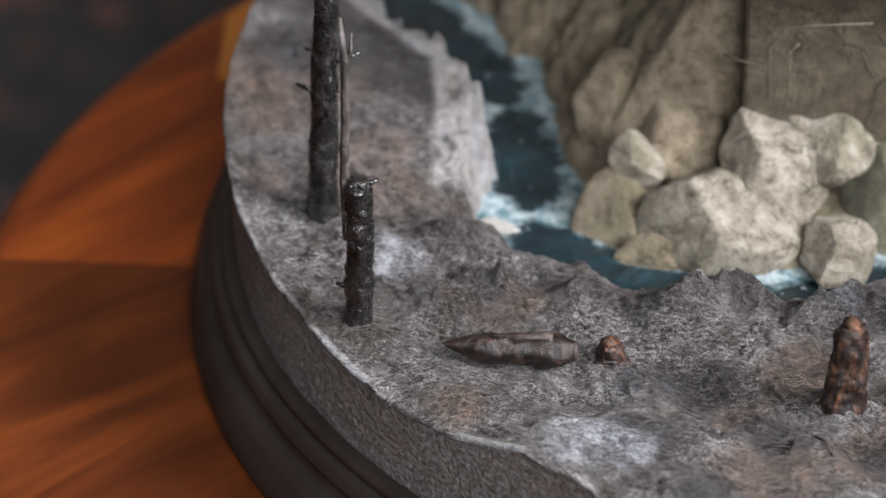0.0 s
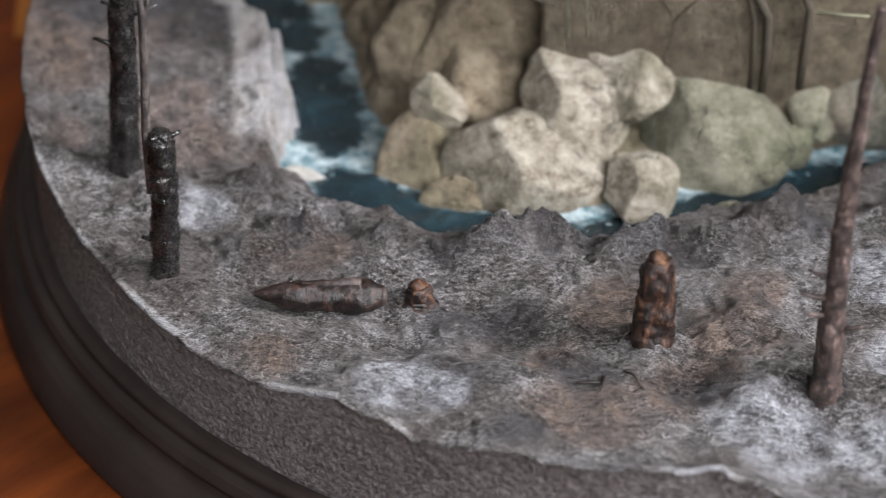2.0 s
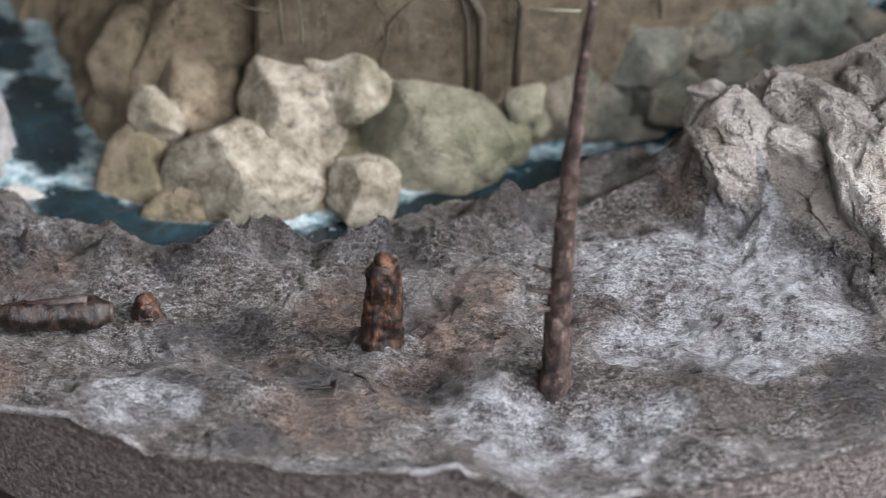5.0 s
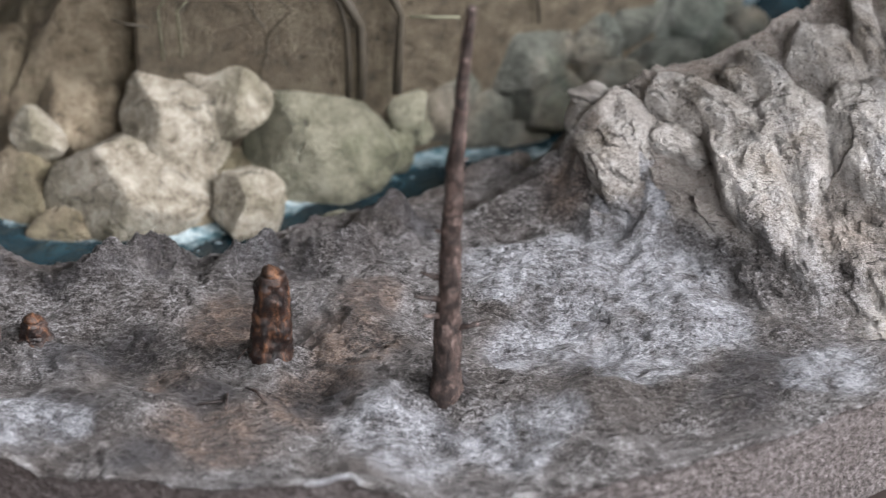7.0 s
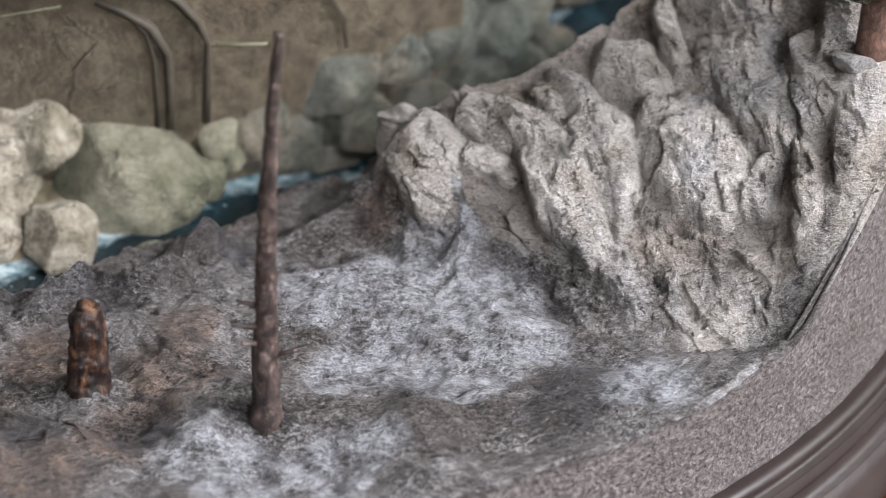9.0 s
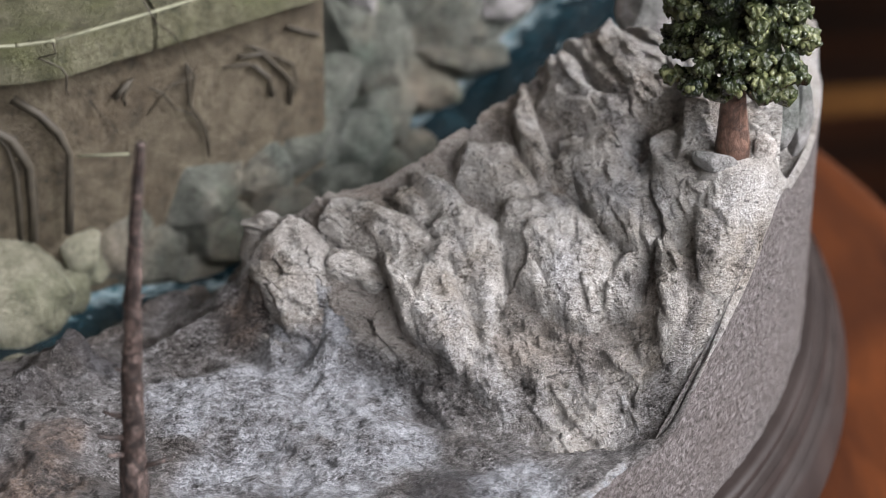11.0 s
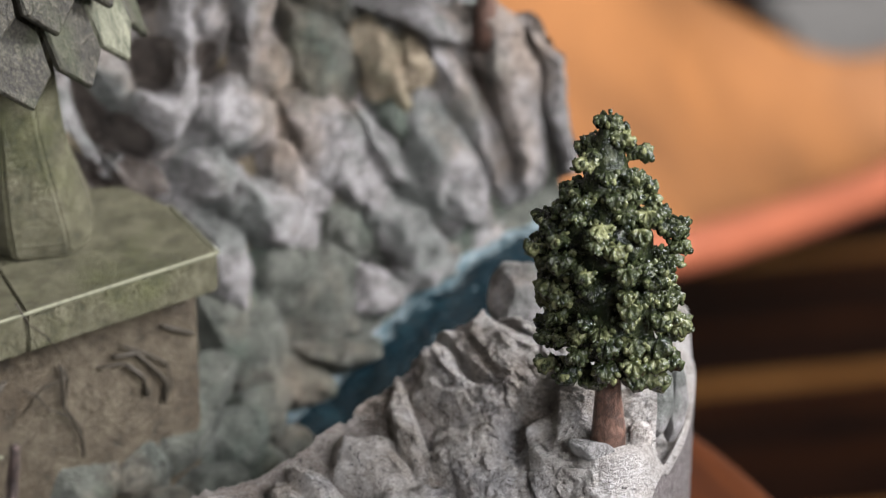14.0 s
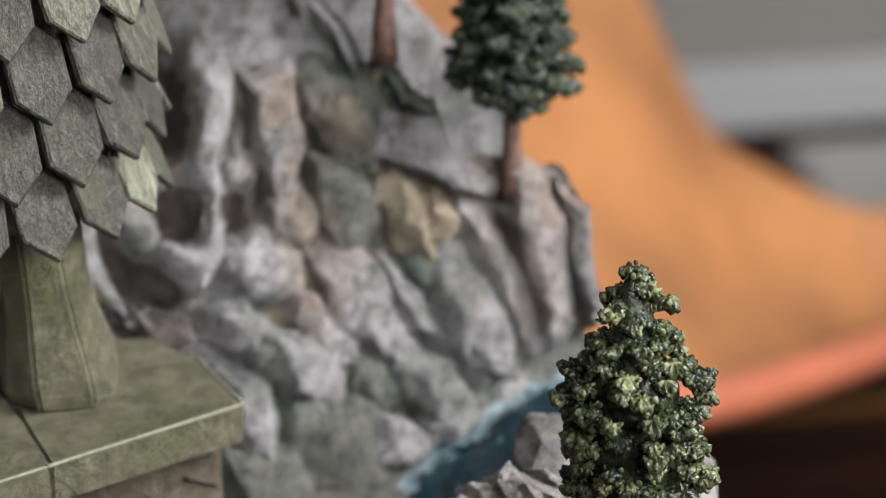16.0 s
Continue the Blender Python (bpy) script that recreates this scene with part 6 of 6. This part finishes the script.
for a, b in (((-0.0345, -0.1375), (-0.0295, -0.1370)), ((-0.0290, -0.1345), (-0.0292, -0.1400)), ((-0.0258, -0.1320), (-0.0215, -0.1385)), ((-0.0275, -0.1225), (-0.0245, -0.1205))):
    za, zb = float(ground_height(a[0], a[1])), float(ground_height(b[0], b[1]))
    m2 = ((a[0] + b[0]) / 2, (a[1] + b[1]) / 2)
    tw = tube([(*a, za + 0.0003), (*m2, float(ground_height(*m2)) + 0.0006), (*b, zb + 0.0003)], [0.0002, 0.00028, 0.00018], M_DEAD, "fallen_twig", None, 6, jitter=0.2)
    tagged(tw, "thin brown fallen twig on the ash", "twig", "fallen twigs")


# ---------------------------------------------------------------- table and room
FLOOR_Z = -0.45
table = thing("side_table", "round red-brown polished wooden side table", "table", "", (-0.0071, -0.0186, FLOOR_Z))
R_TABLE = 0.2165


def disc_sector(name, a0, a1, r, material, label=""):
    """A board of the round top between two turns (degrees), with a rounded edge."""
    prof = rounded([(0.0, 0.0), (r - 0.002, 0.0), (r + 0.004, -0.006), (r + 0.004, -0.020), (r - 0.01, -0.024), (0.0, -0.024)], 6)
    pr = np.array(prof)
    n = max(4, int(abs(a1 - a0) / 2) + 1)
    a = np.radians(np.linspace(a0, a1, n))
    X, Y = pr[:, :1] * np.cos(a), pr[:, :1] * np.sin(a)
    ob = new(name, grid_mesh(name, X, Y, np.repeat(pr[:, 1:], n, 1) - FLOOR_Z, False, material))
    ob.parent = table
    if label:
        ob["label"] = label


# light falloff over the top is put into the sector colours
disc_sector("top_board", 80.0, 186.0, R_TABLE, M_TABLE)
disc_sector("top_board", 186.0, 282.0, R_TABLE, M_TABLE_DIM_LEFT, "red-brown sector with dimmer light in its colour")
disc_sector("top_board", -78.0, 80.0, R_TABLE, M_TABLE_DIM_RIGHT, "brown veneer with dimmer light in its colour")


def inlay():
    edge = [(-0.1818, 0.0634), (-0.1880, 0.0971)] + [(0.2115 * math.cos(radians(a)), 0.2115 * math.sin(radians(a))) for a in range(152, 118, -3)] + [(-0.078, 0.159), (-0.148, 0.079)]
    bm = bmesh.new()
    f = bm.faces.new([bm.verts.new((x, y, -FLOOR_Z + 0.0002)) for x, y in edge])
    ex = bmesh.ops.extrude_face_region(bm, geom=[f])
    for v in ex["geom"]:
        if isinstance(v, bmesh.types.BMVert):
            v.co.z += 0.0004
    bmesh.ops.recalc_face_normals(bm, faces=bm.faces[:])
    part("inlay_board", bm, M_INLAY, table, "honey-coloured inlaid veneer", smooth=False)


inlay()
prof = rounded([(0.03, 0.43), (0.035, 0.30), (0.05, 0.2), (0.03, 0.1), (0.06, 0.03), (0.16, 0.012), (0.165, 0.0)], 5)
lathe("pedestal", prof, M_TABLE, table, n=48)


def box(name, lo, hi, material, parent=None, bevel=0.0, label=""):
    bm = bmesh.new()
    bmesh.ops.create_cube(bm, size=1.0)
    for v in bm.verts:
        v.co = Vector([lo[k] + (hi[k] - lo[k]) * (v.co[k] + 0.5) for k in range(3)])
    if bevel:
        bmesh.ops.bevel(bm, geom=bm.edges[:], offset=bevel, segments=2, affect="EDGES")
    return part(name, bm, material, parent, label, smooth=False)


ROOM = (-2.2, WIN_X, -2.3, 1.47)
CEIL_Z = 2.15
floor = tagged(box("floor", (ROOM[0] - 0.1, ROOM[2] - 0.1, FLOOR_Z - 0.1), (ROOM[1] + 0.1, ROOM[3] + 0.1, FLOOR_Z - 0.006), M_FLOOR), "dark red-brown parquet floor with pale strips", "floor", kind="structure")
tagged(box("ceiling", (ROOM[0] - 0.1, ROOM[2] - 0.1, CEIL_Z), (ROOM[1] + 0.1, ROOM[3] + 0.1, CEIL_Z + 0.1), M_CEIL), "white plain ceiling", "ceiling", kind="structure")
tagged(box("wall_north", (ROOM[0] - 0.1, ROOM[3], FLOOR_Z), (ROOM[1] + 0.1, ROOM[3] + 0.1, CEIL_Z), M_ROOMWALL), "pale grey plain room wall", "wall", kind="structure")
# south and west walls stay out of view; their dark paint cuts bounce
south = thing("wall_south", "unseen room wall with a window opening, darkened to lower bounced light", "wall", kind="structure")
for lo, hi in (((ROOM[0] - 0.1, ROOM[2] - 0.1, FLOOR_Z), (0.2, ROOM[2], CEIL_Z)), ((1.7, ROOM[2] - 0.1, FLOOR_Z), (ROOM[1] + 0.1, ROOM[2], CEIL_Z)),
               ((0.2, ROOM[2] - 0.1, FLOOR_Z), (1.7, ROOM[2], 1.0)), ((0.2, ROOM[2] - 0.1, 1.9), (1.7, ROOM[2], CEIL_Z))):
    box("wall_piece", lo, hi, M_LOW_BOUNCE_WALL, south)
tagged(box("wall_west", (ROOM[0] - 0.1, ROOM[2], FLOOR_Z), (ROOM[0], ROOM[3], CEIL_Z), M_LOW_BOUNCE_WALL), "unseen plain room wall, darkened to lower bounced light", "wall", kind="structure")
east = thing("wall_east", "pale grey room wall with a window opening", "wall", kind="structure")
for nm, lo, hi in (("wall_piece", (WIN_X + 0.03, ROOM[2], FLOOR_Z), (WIN_X + 0.13, -1.5, CEIL_Z)), ("wall_piece", (WIN_X + 0.03, -0.2, FLOOR_Z), (WIN_X + 0.13, ROOM[3], CEIL_Z)),
                   ("wall_piece", (WIN_X + 0.03, -1.5, FLOOR_Z), (WIN_X + 0.13, -0.2, 1.0)), ("wall_piece", (WIN_X + 0.03, -1.5, 2.1), (WIN_X + 0.13, -0.2, CEIL_Z))):
    box(nm, lo, hi, M_ROOMWALL, east)

# floor strips, laid along the room
rs = np.random.RandomState(11)
y = -0.5
k_strip = 0
while y < 1.44:
    w = (0.030, 0.018, 0.045, 0.018, 0.036)[k_strip % 5]
    box("parquet_strip", (-2.0, y, FLOOR_Z - 0.006), (ROOM[1] - 0.02, y + w - 0.002, FLOOR_Z), (M_FLOOR, M_STRIP, M_FLOOR2, M_FLOOR, M_FLOOR2)[k_strip % 5], floor)
    y += w
    k_strip += 1
tagged(box("skirting_board", (ROOM[0], ROOM[3] - 0.02, FLOOR_Z), (ROOM[1], ROOM[3], FLOOR_Z + 0.05), M_SKIRT, None, 0.004), "white painted skirting board along the wall", "skirting board", kind="structure")

tagged(box("floor_mat", (0.62, 1.12, FLOOR_Z), (1.5, 1.40, FLOOR_Z + 0.012), M_MAT, None, 0.004), "pale grey woven floor mat by the wall", "mat")


def rug():
    X, Y = np.meshgrid(np.linspace(-1.9, -0.25, 150), np.linspace(0.35, 1.42, 150))
    Z = FLOOR_Z + 0.014 + 0.012 * fbm(X, Y, 30, 3, 2) * 0.5
    n = Nodes("dark_shaggy_wool")
    col = n.ramp(n.noise(22, 5, 0.7), [(0.44, (0.002, 0.002, 0.002)), (0.56, (0.010, 0.007, 0.007)), (0.68, (0.20, 0.062, 0.045))])
    n.bump(n.noise(140, 4), 0.01)
    ob = new("rug", grid_mesh("rug", X, Y, Z, False, n.done(col, 0.95)))
    m = ob.modifiers.new("thickness", "SOLIDIFY")
    m.thickness = 0.013
    tagged(ob, "dark shaggy wool rug with reddish tufts on the floor", "rug")


rug()


def sling_chair():
    chair = thing("sling_chair", "tan leather butterfly sling chair on a thin black frame", "chair", "", (0.5, 0.85, FLOOR_Z))
    near = [(0.02, 0.40, -0.09), (0.18, 0.45, -0.142), (0.31, 0.50, -0.180), (0.44, 0.65, -0.236), (0.60, 0.82, -0.280), (0.80, 1.0, -0.26)]
    far = [(0.05, 0.98, 0.16), (0.25, 0.95, 0.04), (0.385, 0.92, -0.13), (0.425, 0.90, -0.225), (0.53, 0.92, -0.292), (0.82, 1.08, -0.28)]
    nu, nv = 60, 40
    u = np.linspace(0, 1, nu)
    A = np.stack([np.interp(u * 5, range(6), [p[k] for p in near]) for k in range(3)], -1)
    B = np.stack([np.interp(u * 5, range(6), [p[k] for p in far]) for k in range(3)], -1)
    ker2 = np.hanning(11) / np.hanning(11).sum()
    for Q in (A, B):
        for k in range(3):
            Q[:, k] = np.convolve(np.pad(Q[:, k], 5, mode="reflect", reflect_type="odd"), ker2, mode="valid")
    v = np.linspace(0, 1, nv)[:, None, None]
    S = A[None] * (1 - v) + B[None] * v
    S[..., 2] -= 0.10 * np.sin(np.pi * v[..., 0]) * 0.6
    S = S - np.array(chair.location)
    ob = new("leather_sling", grid_mesh("leather_sling", S[..., 0], S[..., 1], S[..., 2], False, M_LEATHER))
    ob.parent = chair
    m = ob.modifiers.new("thickness", "SOLIDIFY")
    m.thickness = 0.006
    E = A - np.array(chair.location)
    tube([tuple(p) for p in E[::3]], 0.010, M_EDGE, "rolled_hem", chair, 10, label="salmon rolled leather hem")
    for a, b in (((-0.46, -0.30, 0.0), (-0.30, -0.36, 0.30)), ((-0.20, 0.15, 0.0), (-0.20, 0.14, 0.20)), ((-0.40, 0.08, 0.0), (-0.40, 0.10, 0.50)), ((0.28, 0.10, 0.0), (0.28, 0.14, 0.15))):
        tube([a, b], 0.007, M_ROD, "leg", chair, 8)


sling_chair()
